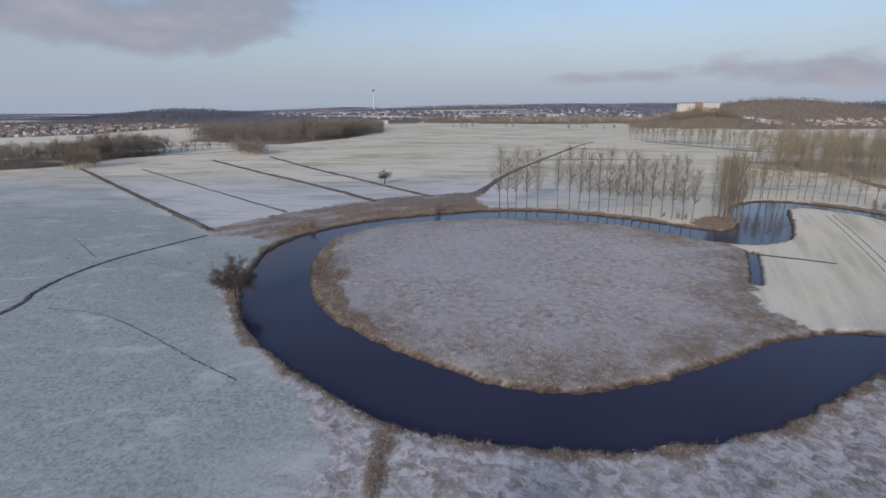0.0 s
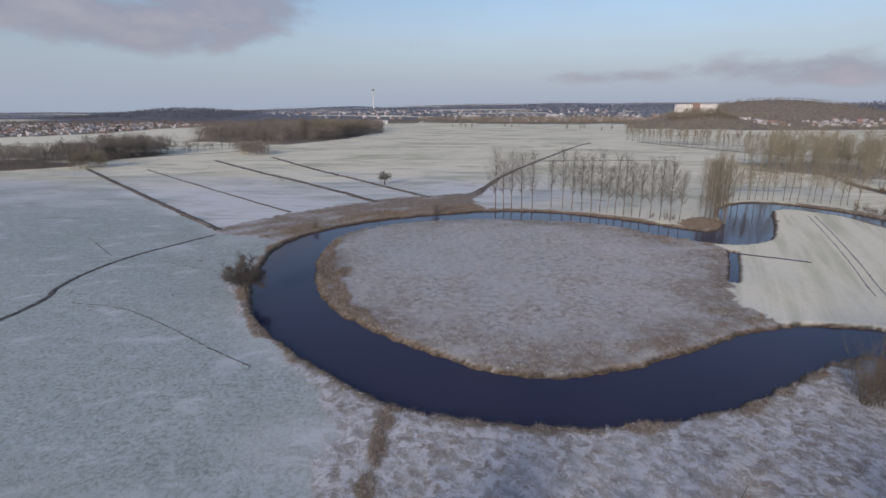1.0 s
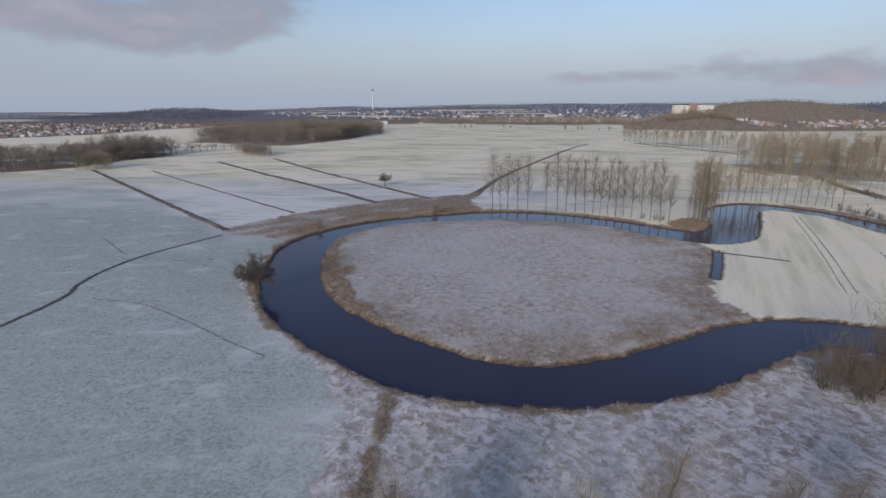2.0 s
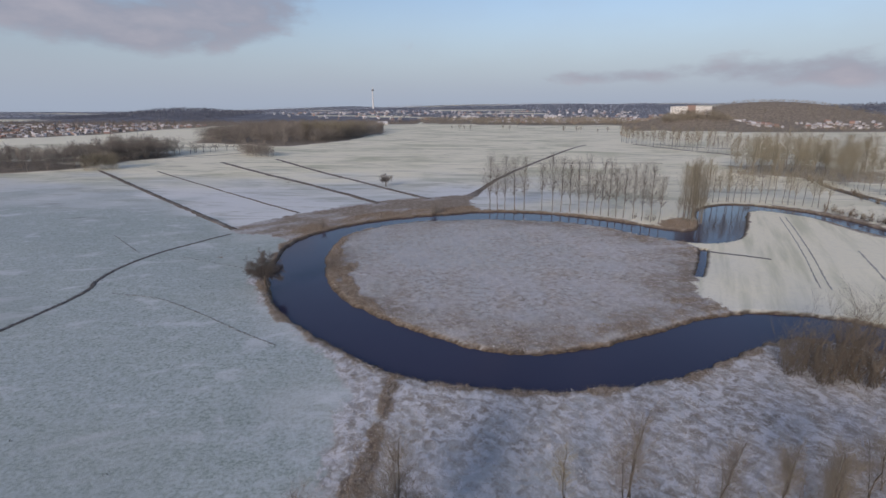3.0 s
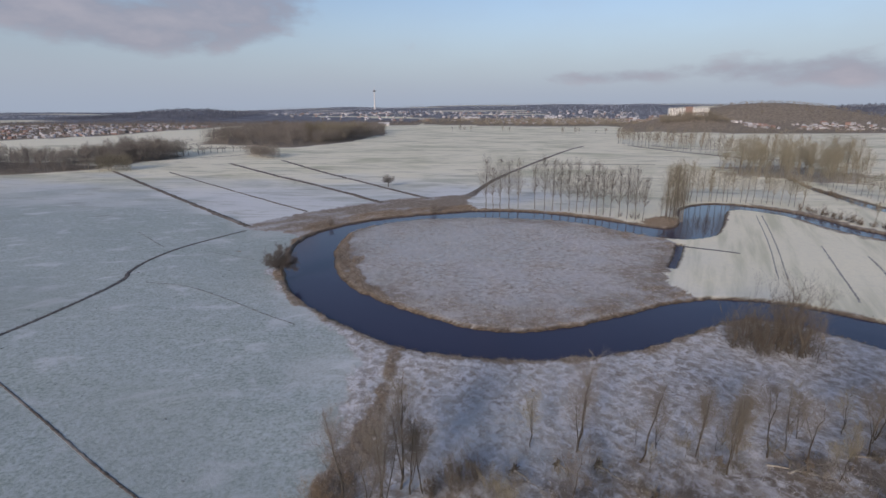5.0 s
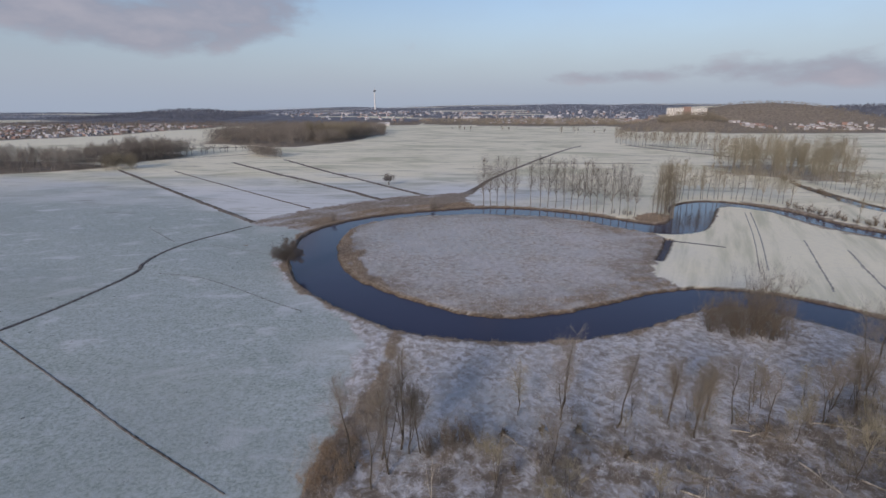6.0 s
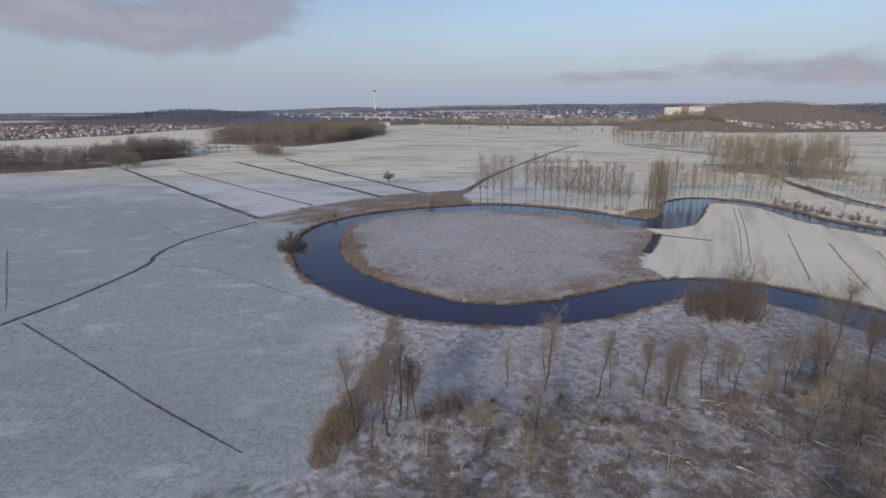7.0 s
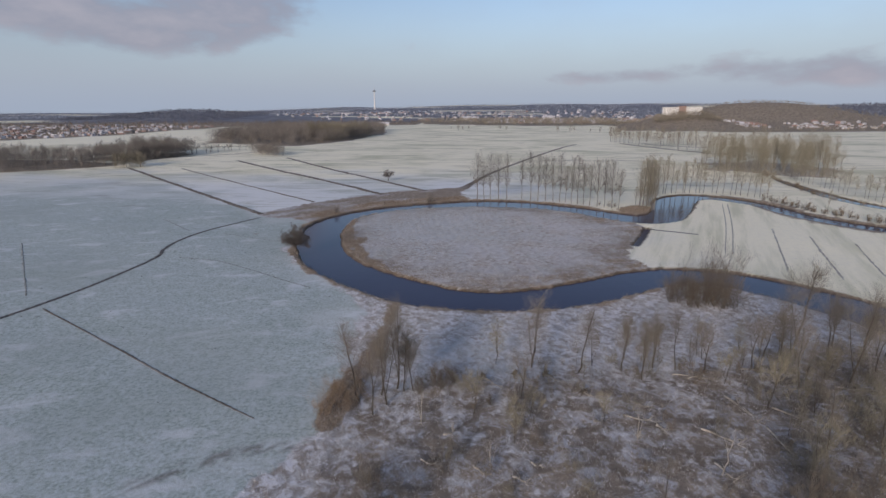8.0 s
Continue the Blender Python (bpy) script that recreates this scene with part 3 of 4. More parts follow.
class Shape:
    """Gathers triangles of tapered limbs for one mesh."""

    def __init__(self, seed):
        self.v, self.f, self.r = [], [], random.Random(seed)

    def tube(self, pts, radii, sides=5):
        base = len(self.v)
        for k, (p, rad) in enumerate(zip(pts, radii)):
            d = (pts[min(k + 1, len(pts) - 1)] - pts[max(k - 1, 0)]).normalized()
            a = d.orthogonal().normalized()
            b = d.cross(a)
            for s in range(sides):
                u = 2 * math.pi * s / sides
                self.v.append(tuple(p + (a * math.cos(u) + b * math.sin(u)) * rad))
        for k in range(len(pts) - 1):
            for s in range(sides):
                i, j = base + k * sides + s, base + k * sides + (s + 1) % sides
                self.f += [(i, j, j + sides), (i, j + sides, i + sides)]

    def twig(self, a, b, rad):
        base, d = len(self.v), (b - a).normalized()
        x = d.orthogonal().normalized()
        y = d.cross(x)
        for s in range(3):
            u = 2.0944 * s
            self.v.append(tuple(a + (x * math.cos(u) + y * math.sin(u)) * rad))
        self.v.append(tuple(b))
        self.f += [(base, base + 1, base + 3), (base + 1, base + 2, base + 3), (base + 2, base, base + 3)]

    def aim(self, axis, tilt):
        """A way that leans by tilt degrees from the axis, at a random turn."""
        r, t = self.r.uniform(0, 6.283), radians(tilt)
        x = axis.orthogonal().normalized()
        y = axis.cross(x)
        return (axis * math.cos(t) + (x * math.cos(r) + y * math.sin(r)) * math.sin(t)).normalized()

    def limb(self, start, way, length, rad, lift, segments=4, jitter=0.12, sides=4):
        pts, radii, p, d = [start], [rad], start.copy(), way.copy()
        for k in range(segments):
            d = (d + Vector((0, 0, lift)) + Vector([self.r.gauss(0, jitter) for _ in range(3)])).normalized()
            p = p + d * length / segments
            pts.append(p)
            radii.append(rad * (1 - 0.8 * (k + 1) / segments))
        self.tube(pts, radii, sides)
        return pts

    def sprays(self, pts, count, length, rad, tilt=38, lift=0.25):
        """Twigs off a limb, each with finer ones."""
        for _ in range(count):
            k = self.r.randrange(1, len(pts))
            u = self.r.random()
            p = pts[k - 1].lerp(pts[k], u)
            axis = (pts[k] - pts[k - 1]).normalized()
            d = (self.aim(axis, self.r.uniform(0.4, 1.4) * tilt) + Vector((0, 0, lift))).normalized()
            q = p + d * length * self.r.uniform(0.5, 1.2)
            self.twig(p, q, rad)
            for _ in range(3):
                m = p.lerp(q, self.r.uniform(0.2, 0.85))
                e = (self.aim(d, 35) + Vector((0, 0, lift))).normalized()
                side = self.aim(e, 90) * rad * 0.8
                i = len(self.v)
                self.v += [tuple(m + side), tuple(m - side), tuple(m + e * length * self.r.uniform(0.3, 0.8))]
                self.f.append((i, i + 1, i + 2))


def part(name, shape, material, parent, label=""):
    ob = new(name, fast_mesh(name, shape.v, shape.f, material, False))
    ob.parent = parent
    return tagged(ob, label)


def tree(name, seed, h, style, bark, twigs, label, group, girth=1.0, thick=1.0, fine=1.0, wide=1.0):
    """A bare tree: an empty at its foot, the trunk with its forks, and the crown."""
    root = new(name)
    trunk, crown = Shape(seed), Shape(seed + 1000)
    r = trunk.r
    up = Vector((0, 0, 1))
    if style == "poplar":
        pts = [Vector((0, 0, -0.3))]
        lean = Vector((r.gauss(0, 0.025), r.gauss(0, 0.025), 1))
        for k in range(1, 11):
            pts.append(Vector((0, 0, -0.3)) + lean * h * k / 10 + Vector((r.gauss(0, 0.0045), r.gauss(0, 0.0045), 0)) * h)
        rad = [h * 0.0088 * girth * (1 - 0.93 * k / 10) + 0.02 for k in range(11)]
        trunk.tube(pts, rad, 6)
        low = r.uniform(0.24, 0.36)
        for _ in range(int(44 * thick)):
            f = low + (0.97 - low) * r.random() ** 0.9
            k = min(int(f * 10), 9)
            p = pts[k].lerp(pts[k + 1], f * 10 - k)
            size = h * (0.085 + 0.26 * (1 - f)) * r.uniform(0.6, 1.25) * (0.55 + 0.45 * min(1, (f - low) * 5)) * wide
            bough = crown.limb(p, crown.aim(up, r.uniform(28, 58) * min(wide, 1.3)), size, rad[k] * 0.27, 0.22, 3, 0.10, 3)
            crown.sprays(bough, 9, size * 0.50, 0.019 * fine, 32, 0.35)
        crown.sprays(pts[6:], 22, h * 0.075, 0.019 * fine, 30, 0.3)
    elif style == "slender":
        pts = [Vector((0, 0, -0.3))]
        lean = Vector((r.gauss(0, 0.07), r.gauss(0, 0.07), 1))
        for k in range(1, 9):
            pts.append(Vector((0, 0, -0.3)) + lean * h * k / 8 + Vector((r.gauss(0, 0.010), r.gauss(0, 0.010), 0)) * h)
        rad = [h * 0.0105 * girth * (1 - 0.93 * k / 8) + 0.012 for k in range(9)]
        trunk.tube(pts, rad, 6)
        leaders = [pts[3:]]
        for _ in range(r.randrange(1, 4)):
            k = r.randrange(1, 5)
            fork = trunk.limb(pts[k], trunk.aim(up, r.uniform(10, 24)), h * (1 - k / 8) * r.uniform(0.6, 0.92), rad[k] * 0.62, 0.16, 5, 0.06, 5)
            leaders.append(fork[1:])
        for way in leaders:
            for _ in range(int(34 * thick)):
                k = r.randrange(0, len(way) - 1)
                size = h * (0.06 + 0.19 * (1 - k / len(way))) * r.uniform(0.6, 1.3)
                bough = crown.limb(way[k].lerp(way[k + 1], r.random()), crown.aim(up, r.uniform(25, 70)), size, h * 0.0015, 0.13, 3, 0.15, 3)
                crown.sprays(bough, int(12 * fine), size * 0.7, 0.0078, 38, 0.25)
    elif style == "round":
        base = [Vector((0, 0, -0.3)), Vector((r.gauss(0, 0.1), 0, h * 0.22)), Vector((r.gauss(0, 0.15), r.gauss(0, 0.15), h * 0.42))]
        trunk.tube(base, [h * 0.034 * girth, h * 0.025 * girth, h * 0.021 * girth], 7)
        count = int(10 * thick)
        for q in range(count):
            tilt, turn = 8 + 80 * ((q + 0.3) / count) ** 0.55, 2.4 * q + r.uniform(-0.3, 0.3)
            size = h * r.uniform(0.86, 1.04) * (0.62 - 0.0017 * tilt)
            way = Vector((math.cos(turn) * math.sin(radians(tilt)), math.sin(turn) * math.sin(radians(tilt)), math.cos(radians(tilt))))
            limb = crown.limb(base[1].lerp(base[2], r.uniform(0.55, 1)), way, size, h * 0.0095 * girth, 0.05, 5, 0.10, 4)
            for _ in range(14):
                k = r.randrange(1, 5)
                bough = crown.limb(limb[k].lerp(limb[k + 1], r.random()), crown.aim((limb[k + 1] - limb[k]).normalized(), r.uniform(25, 65)), size * r.uniform(0.22, 0.42), h * 0.0035, 0.0, 3, 0.18, 3)
                crown.sprays(bough, int(17 * fine), size * 0.14, 0.0011 * h, 60, 0.06)
    else:  # bush: many stems from one stool
        last = None
        for _ in range(int(26 * thick)):
            size = h * r.uniform(0.5, 1.08)
            base = len(trunk.v)
            foot = Vector((r.gauss(0, 0.13 * wide), r.gauss(0, 0.13 * wide), -0.02)) * h
            stem = trunk.limb(foot, trunk.aim(up, min(abs(r.gauss(0, 24 * wide)), 62)), size, h * 0.0062 * girth, 0.08, 4, 0.10, 3)
            if last is not None:  # a root joins the stems into one stool
                trunk.f.append((last, last + 1, base))
            last = base
            for _ in range(5):
                k = r.randrange(0, 4)
                bough = crown.limb(stem[k].lerp(stem[k + 1], r.random()), crown.aim(up, r.uniform(10, 60)), size * r.uniform(0.2, 0.45), h * 0.0026, 0.12, 3, 0.14, 3)
                crown.sprays(bough, 8, size * 0.30, 0.0022 * h * fine, 34, 0.3)
    part("trunk", trunk, bark, root)
    part("crown", crown, twigs, root)
    return tagged(root, label, "bush" if style == "bush" else "tree", group)


def height_at(x, y):
    return float(plan(np.array([float(x)]), np.array([float(y)]))[0][0])


def spread(things, spots, rnd, sink=0.0, low=0.85, high=1.15, heights=None):
    """Stands copies of the things on the spots; the first of each stands itself."""
    xs, ys = np.array([s[0] for s in spots], float), np.array([s[1] for s in spots], float)
    zs = plan(xs, ys)[0]
    used = set()
    for k, (x, y, z) in enumerate(zip(xs, ys, zs)):
        t = rnd.choice(things)
        s = rnd.uniform(low, high) if heights is None else heights[k]
        m = pose(x, y, max(z, -0.6) - sink, 0, 0, rnd.uniform(0, 360)) @ Matrix.Diagonal((s * rnd.uniform(0.9, 1.1), s * rnd.uniform(0.9, 1.1), s, 1))
        if t in used:
            copy_thing(t, m)
        else:
            t.matrix_basis = m
            used.add(t)
    for t in things:
        if t not in used:
            for o in (*t.children_recursive, t):
                bpy.data.objects.remove(o)


rnd = random.Random(7)
POPLAR = "tall bare grey-brown poplar with upswept crown"


def along(pts, step, jitter):
    c = curve_through([(*p, 0) for p in pts], 6)[:, :2]
    out, want, gone = [], 0.0, 0.0
    for a, b in zip(c[:-1], c[1:]):
        d = float(np.hypot(*(b - a)))
        while want <= gone + d:
            q = a + (b - a) * (want - gone) / d
            out.append((q[0] + rnd.gauss(0, jitter), q[1] + rnd.gauss(0, jitter)))
            want += step * rnd.uniform(0.75, 1.25)
        gone += d
    return out


def poplars(group, label, seed, h, n=4, thick=1.0, twigs=None, fine=1.0, wide=1.0):
    return [tree("poplar", seed + 7 * k, h * (0.93 + 0.05 * k), "poplar", M_BARK, twigs or M_TWIG, label, group, 1.0, thick, fine, wide) for k in range(n)]


ROW_A = [(23, 234), (27, 234.5), (31, 235), (36, 235), (41, 235), (50, 233.5), (55, 231.5), (59, 230), (63.5, 229), (67.5, 227), (71, 225), (74, 223.5), (77, 221.5),
         (80, 219), (83, 217), (86, 215), (89.5, 212), (92.5, 209), (96, 206.5), (99, 204.5)]
spread(poplars("poplars along the river bend", POPLAR + " on the river bank", 11, 25.5, 6, 2.1, M_TWIG, 0.62, 1.22), ROW_A, rnd, 0, 0.9, 1.08)
ROW_B = along([(130, 248), (148, 254), (165, 257), (180, 252), (192, 244), (200, 236)], 3.4, 0.6)
spread(poplars("poplars behind the pool", "tall bare poplar with pale brown twigs beside the river pool", 61, 20.5, 4, 1.4, M_WARM, 0.8, 1.2), ROW_B, rnd, 0, 0.88, 1.1)
clump = [(109.5 + rnd.uniform(0, 9.5), 203 + rnd.uniform(0, 10)) for _ in range(24)]
spread(poplars("poplar thicket on the spit", "dense upright poplar with brown twigs in a thicket on a spit", 81, 26.5, 4, 1.0, M_OLIVE, 0.75, 1.2), clump, rnd, 0, 0.5, 1.08)
grove = []
while len(grove) < 150:
    x, y = rnd.uniform(235, 350), rnd.uniform(320, 440)
    if area(np.array([x]), np.array([y]), [(234, 368), (258, 352), (272, 330), (300, 325), (350, 370), (320, 440), (250, 430)])[0] < 0 and ribbon(np.array([x]), np.array([y]), CHANNEL)[0] > 2:
        grove.append((x, y))
spread(poplars("poplar grove", "tall sunlit bare poplar with yellow-brown twigs in a grove", 101, 23, 5, 1.25, M_WARM, 0.8, 1.9), grove, rnd, 0, 0.55, 1.12)
spread(poplars("trees along the far channel", "slim bare tree on the bank of a water channel", 131, 17, 3, 0.9, M_WARM, 1.0, 1.4), along([(266, 318), (262, 280), (256, 240), (260, 210), (274, 176)], 5.5, 0.8), rnd, 0, 0.8, 1.15)
spread(poplars("distant poplar rows", "distant bare poplar in a long row beside a ditch", 151, 19, 3, 0.9, M_HILL, 1.4, 1.4), along([(258, 740), (264, 690), (278, 632), (300, 565), (331, 502), (400, 450)], 6, 1.2)
       + along([(296, 690), (314, 650), (362, 612), (440, 596)], 9, 1.2), rnd, 0, 0.85, 1.15)

# the alder on the bank, the tree in the meadow, bushes by the water
spread([tree("alder", 203, 11.4, "round", M_DARK_BARK, M_DARK_TWIG, "dark bare spreading alder leaning over the river bank", "", 0.9, 2.8, 1.9)], [(-52.9, 116.4)], rnd, 0, 1, 1)
spread([tree("oak", 209, 9.4, "round", M_DARK_BARK, M_DARK_TWIG, "small dark round-crowned tree standing alone beside a ditch", "", 1.2, 2.0, 1.0)], [(-41, 315)], rnd, 0, 1, 1)
spread([tree("willow_bush", 211 + k, 5.0, "bush", M_DARK_BARK, M_WOODS, "bare brown willow bush at the water's edge", "bushes on the river bank", 1, 0.8) for k in range(2)],
       [(-6, 225), (-55, 195), (-52.6, 115.5), (-51.6, 110.5)], rnd, 0, 0.5, 0.9, [1.1, 0.55, 0.3, 0.3])
spread([tree("willow_bush", 221 + k, 4.2, "bush", M_DARK_BARK, M_BROWN, "low bare brown bush on the channel bank", "bushes below the poplars", 1, 0.5) for k in range(3)],
       along([(194, 226), (196, 214), (198, 204), (200, 195), (204, 185), (208, 176), (214, 166), (223, 155)], 1.5, 1.3) + [(95, 209), (98, 208), (91, 213)], rnd, 0, 0.55, 1.15)
spread([tree("willow_bush", 251 + k, 3.4, "bush", M_DARK_BARK, M_BROWN, "low brown scrub along the far channel", "scrub along the channel", 1, 0.45) for k in range(2)],
       along([(262, 345), (254, 322), (246, 298), (240, 266), (234, 236), (238, 208)], 4.0, 1.2), rnd, 0, 0.7, 1.2)
spread(poplars("slim trees on the channel bank", "slim bare tree above bank bushes", 231, 13, 2, 0.8, M_WARM), [(207, 196), (219, 170), (228, 158)], rnd, 0, 0.8, 1.1)
spread([tree("willow", 241 + 2 * k, 12.5, "bush", M_DARK_BARK, M_WILLOW, "large dense brown many-stemmed willow near the river bank", "willows near the bank", 0.8, 1.6, 0.45, 1.1) for k in range(3)],
       [(70.5, 68), (74.5, 64.5), (81, 67), (76.5, 70), (83, 64)], rnd, 0, 1, 1, [0.7, 0.95, 1.15, 0.85, 0.8])


def bank_post(x, y):
    shape = Shape(77)
    shape.tube([Vector((0, 0, -1)), Vector((0.02, 0, 1.4)), Vector((0.05, 0.02, 2.9)), Vector((0.05, 0.02, 2.95))], [0.11, 0.10, 0.085, 0.02], 8)
    ob = new("post", fast_mesh("post", shape.v, shape.f, M_DARK_BARK))
    ob.location = (x, y, height_at(x, y))
    tagged(ob, "weathered dark wooden post standing at the river bank", "post")


bank_post(-31.5, 216)

# ---- fen woodland by the near bank ----
slim = [tree("fen_tree", 301 + k, 14.5 + k * 0.5, "slender", M_FEN_BARK, M_FEN if k % 2 else M_WOODS, "slender crooked bare tree standing in rimed sedge", "fen trees", 1.0, 1.0) for k in range(6)]
FEN_A = [(-8.3, 12.3), (-7.6, 19), (-4.7, 21.5), (-3.2, 20.3), (-1.3, 20.6), (-11.5, 17), (-6, 15.5)]
FEN_B = [(23.8, 30), (33.2, 27.5), (42.8, 28.8), (45.8, 24.9), (50, 29.8), (54.5, 29), (60, 28), (70.6, 29), (75.5, 33.5), (79, 32.3), (82.5, 34), (90.2, 33.1), (93, 24.6), (76, 21.6),
         (19.6, 17.5), (98, 34), (103, 29), (88, 24), (98, 20), (106, 20), (96, 40), (87, 40)]
spread(slim, FEN_A + FEN_B, rnd, 0, 0.85, 1.15)
spread([tree("dead_snag", 321 + k, 8.5, "slender", M_DEAD, M_DEAD, "pale dead tree with broken bare limbs in the fen", "dead snags", 1.1, 0.14, 0.5) for k in range(3)],
       [(0.8, 10), (12.2, -2.7), (94.5, 27), (38, 5.5), (48, -3), (100, 35)], rnd, 0, 0.75, 1.1)
haze_willows = [tree("willow_bush", 331 + k, 9.0, "bush", M_FEN_BARK, M_RUST, "tall bare orange-brown willow thicket beside the reed path", "willows by the reed path", 0.6, 0.6, 0.45, 1.1) for k in range(3)]
spread(haze_willows, [(-17, 11.5), (-16.2, 15), (-16, 18.5), (-13.5, 14), (-13, 22.5), (-16.5, 26), (-10, 17)], rnd, 0, 0.8, 1.1, [0.5, 0.62, 0.75, 0.5, 0.6, 0.5, 0.5])
spread([tree("willow_bush", 335 + k, 6.0, "bush", M_FEN_BARK, M_WILLOW, "broad brown willow bush in the rimed fen", "broad fen willows", 0.7, 1.4, 0.6, 1.35) for k in range(2)],
       [(3.6, 22.2), (6.4, 23.4), (0, 20.5), (13.5, 16)], rnd, 0, 1, 1, [0.85, 0.8, 0.6, 0.55])
spread([tree("willow_bush", 339 + k, 8.0, "bush", M_FEN_BARK, M_WARM, "tall bare brown willow thicket in the fen wood", "fen wood willows", 0.7, 0.6, 0.45, 1.3) for k in range(3)],
       [(62, -3), (70, 4), (78, 10), (86, 15), (94, 12), (104, 12), (66, -12), (76, -6), (88, 2), (98, 2), (108, 26), (84, 26), (72, 15), (92, -8), (110, 8)], rnd, 0, 0.6, 1.05)
spread([tree("willow_bush", 391 + k, 9.5, "bush", M_DARK_BARK, M_WILLOW, "tall dark brown bush at the near edge of the fen", "dark fen bushes", 0.8, 1.2, 0.5, 0.9) for k in range(2)],
       [(52, -17.5), (54.5, -16.5), (-5.5, -15.5), (-9, -16.5)], rnd, 0, 1, 1, [1.0, 0.92, 0.66, 0.6])
saplings = [tree("sapling", 341 + k, 7.5, "slender", M_FEN_BARK, (M_FEN, M_WOODS, M_WARM, M_FEN, M_WARM)[k], "thin bare sapling in the fen thicket", "fen saplings", 0.7, 0.30, 0.9) for k in range(5)]
spots = []
while len(spots) < 80:
    x, y = rnd.uniform(8, 115), rnd.uniform(-12, 36)
    if rnd.random() < 0.25 + 0.75 * (x / 115) and x < 112 - max(0, y - 30):
        spots.append((x, y))
spots += [(rnd.uniform(62, 116), rnd.uniform(-12, 34)) for _ in range(30)]
spread(saplings, spots, rnd, 0, 0.5, 1.3)
foot_shrubs = [(x + rnd.uniform(-2.5, 2.5), y + rnd.uniform(-2.5, 1.5)) for x, y in FEN_B for _ in range(2)]
shrubs = [tree("shrub", 361 + k, 3.6, "bush", M_FEN_BARK, (M_WOODS, M_FEN, M_BROWN, M_OLIVE)[k], "low tangled bare shrub with brown twigs", "fen shrubs", 0.8, 0.42, 0.75, 1.5) for k in range(4)]
spots = [(9, 21), (12.5, 22), (20, 24), (26, 24.5), (32, 20), (44, 26), (-14, 8), (-13, 16), (-16, 20), (12, -4), (35, -3), (-3, -9), (0, -10), (59, -8), (61, -9), (57, -9), (25, 18), (58, 24)] + foot_shrubs
while len(spots) < 185:
    x, y = rnd.uniform(-8, 118), rnd.uniform(-14, 28)
    if rnd.random() < 0.25 + 0.75 * (x / 110) * (1 - y / 60):
        spots.append((x, y))
spread(shrubs, spots, rnd, 0, 0.55, 1.3)

LOGS = [((53, 26.7), (61, 23)), ((56.6, 30.2), (58.6, 20.9)), ((12.9, 25), (16.8, 19.6)), ((19.9, 26.4), (23.6, 22.1)), ((26.1, 26), (29, 21.8)), ((32.4, 19), (34.5, 15.7)),
        ((59.3, 18), (60.2, 10.8)), ((61.4, 8.5), (61.5, -0.2)), ((40.4, 16.1), (44.2, 13.7)), ((67.9, 28.7), (74, 26.6)), ((37.7, 11.9), (41.4, 10.1)), ((38.3, 7.1), (37.9, 3.6)),
        ((47.9, -0.9), (48.2, -4.9)), ((83, 21.3), (86.6, 19.9)), ((9.4, -2.2), (13.6, -5.2)), ((15.6, -4.2), (17.1, -6)), ((1.1, -0.3), (3.4, -1.7)), ((5.2, 5.5), (7.3, 7.4)),
        ((42.5, 8.8), (42.8, 6.4)), ((18.7, -1.1), (20, -2.2)), ((31.8, 9.4), (34, 9.8)), ((55, 24.5), (60.5, 25.8)), ((66, 14), (70, 10)), ((74, 20), (79, 22)), ((50, 8), (53, 4)), ((90, 20), (94, 16))]


def fallen_log(seed, length, rooted):
    """A dead trunk along x with its butt at the origin, some with an upturned root plate."""
    root = new("fallen_log")
    trunk, stubs, roots = Shape(seed), Shape(seed + 50), Shape(seed + 90)
    r = trunk.r
    pts = [Vector((length * k / 6, r.gauss(0, 0.16), 0.25 + 0.10 * k / 6 + 0.5 * r.random() * (k / 6))) for k in range(7)]
    trunk.tube(pts, [0.15 - 0.018 * k for k in range(7)], 7)
    for _ in range(9):
        k = r.randrange(2, 6)
        b = stubs.limb(pts[k], stubs.aim(Vector((0.75, 0, 0.5)).normalized(), r.uniform(20, 65)), length * r.uniform(0.12, 0.34), 0.05, -0.03, 3, 0.14, 4)
        stubs.sprays(b, 3, length * 0.1, 0.02)
    part("trunk", trunk, M_DEAD, root)
    part("bough", stubs, M_DEAD, root)
    if rooted:
        middle = Vector((-0.1, 0, 0.35))
        for q in range(22):
            a = 2 * math.pi * q / 22
            way = Vector((r.uniform(-0.35, 0.1), math.cos(a), math.sin(a))).normalized()
            roots.limb(middle, way, r.uniform(0.5, 1.1), 0.17, 0, 3, 0.16, 5)
        part("root_plate", roots, M_DARK_BARK, root, "dark upturned root plate")
    return tagged(root, "bleached fallen tree trunk with broken branches in the fen", "fallen log", "fallen logs")


kinds = [fallen_log(401 + k, 6.0, k < 2) for k in range(5)]
placed = set()
for k, ((xa, ya), (xb, yb)) in enumerate(LOGS):
    log = kinds[k % 2 if 2 <= k < 6 else 2 + k % 3]
    m = pose(xa, ya, height_at(xa, ya) + 0.25, 0, 0, math.degrees(math.atan2(yb - ya, xb - xa))) @ Matrix.Diagonal((math.hypot(xb - xa, yb - ya) / 6.0, 1.15, 1.15, 1))
    if log in placed:
        copy_thing(log, m)
    else:
        log.matrix_basis = m
        placed.add(log)

# ---- reed, sedge, brushwood ----


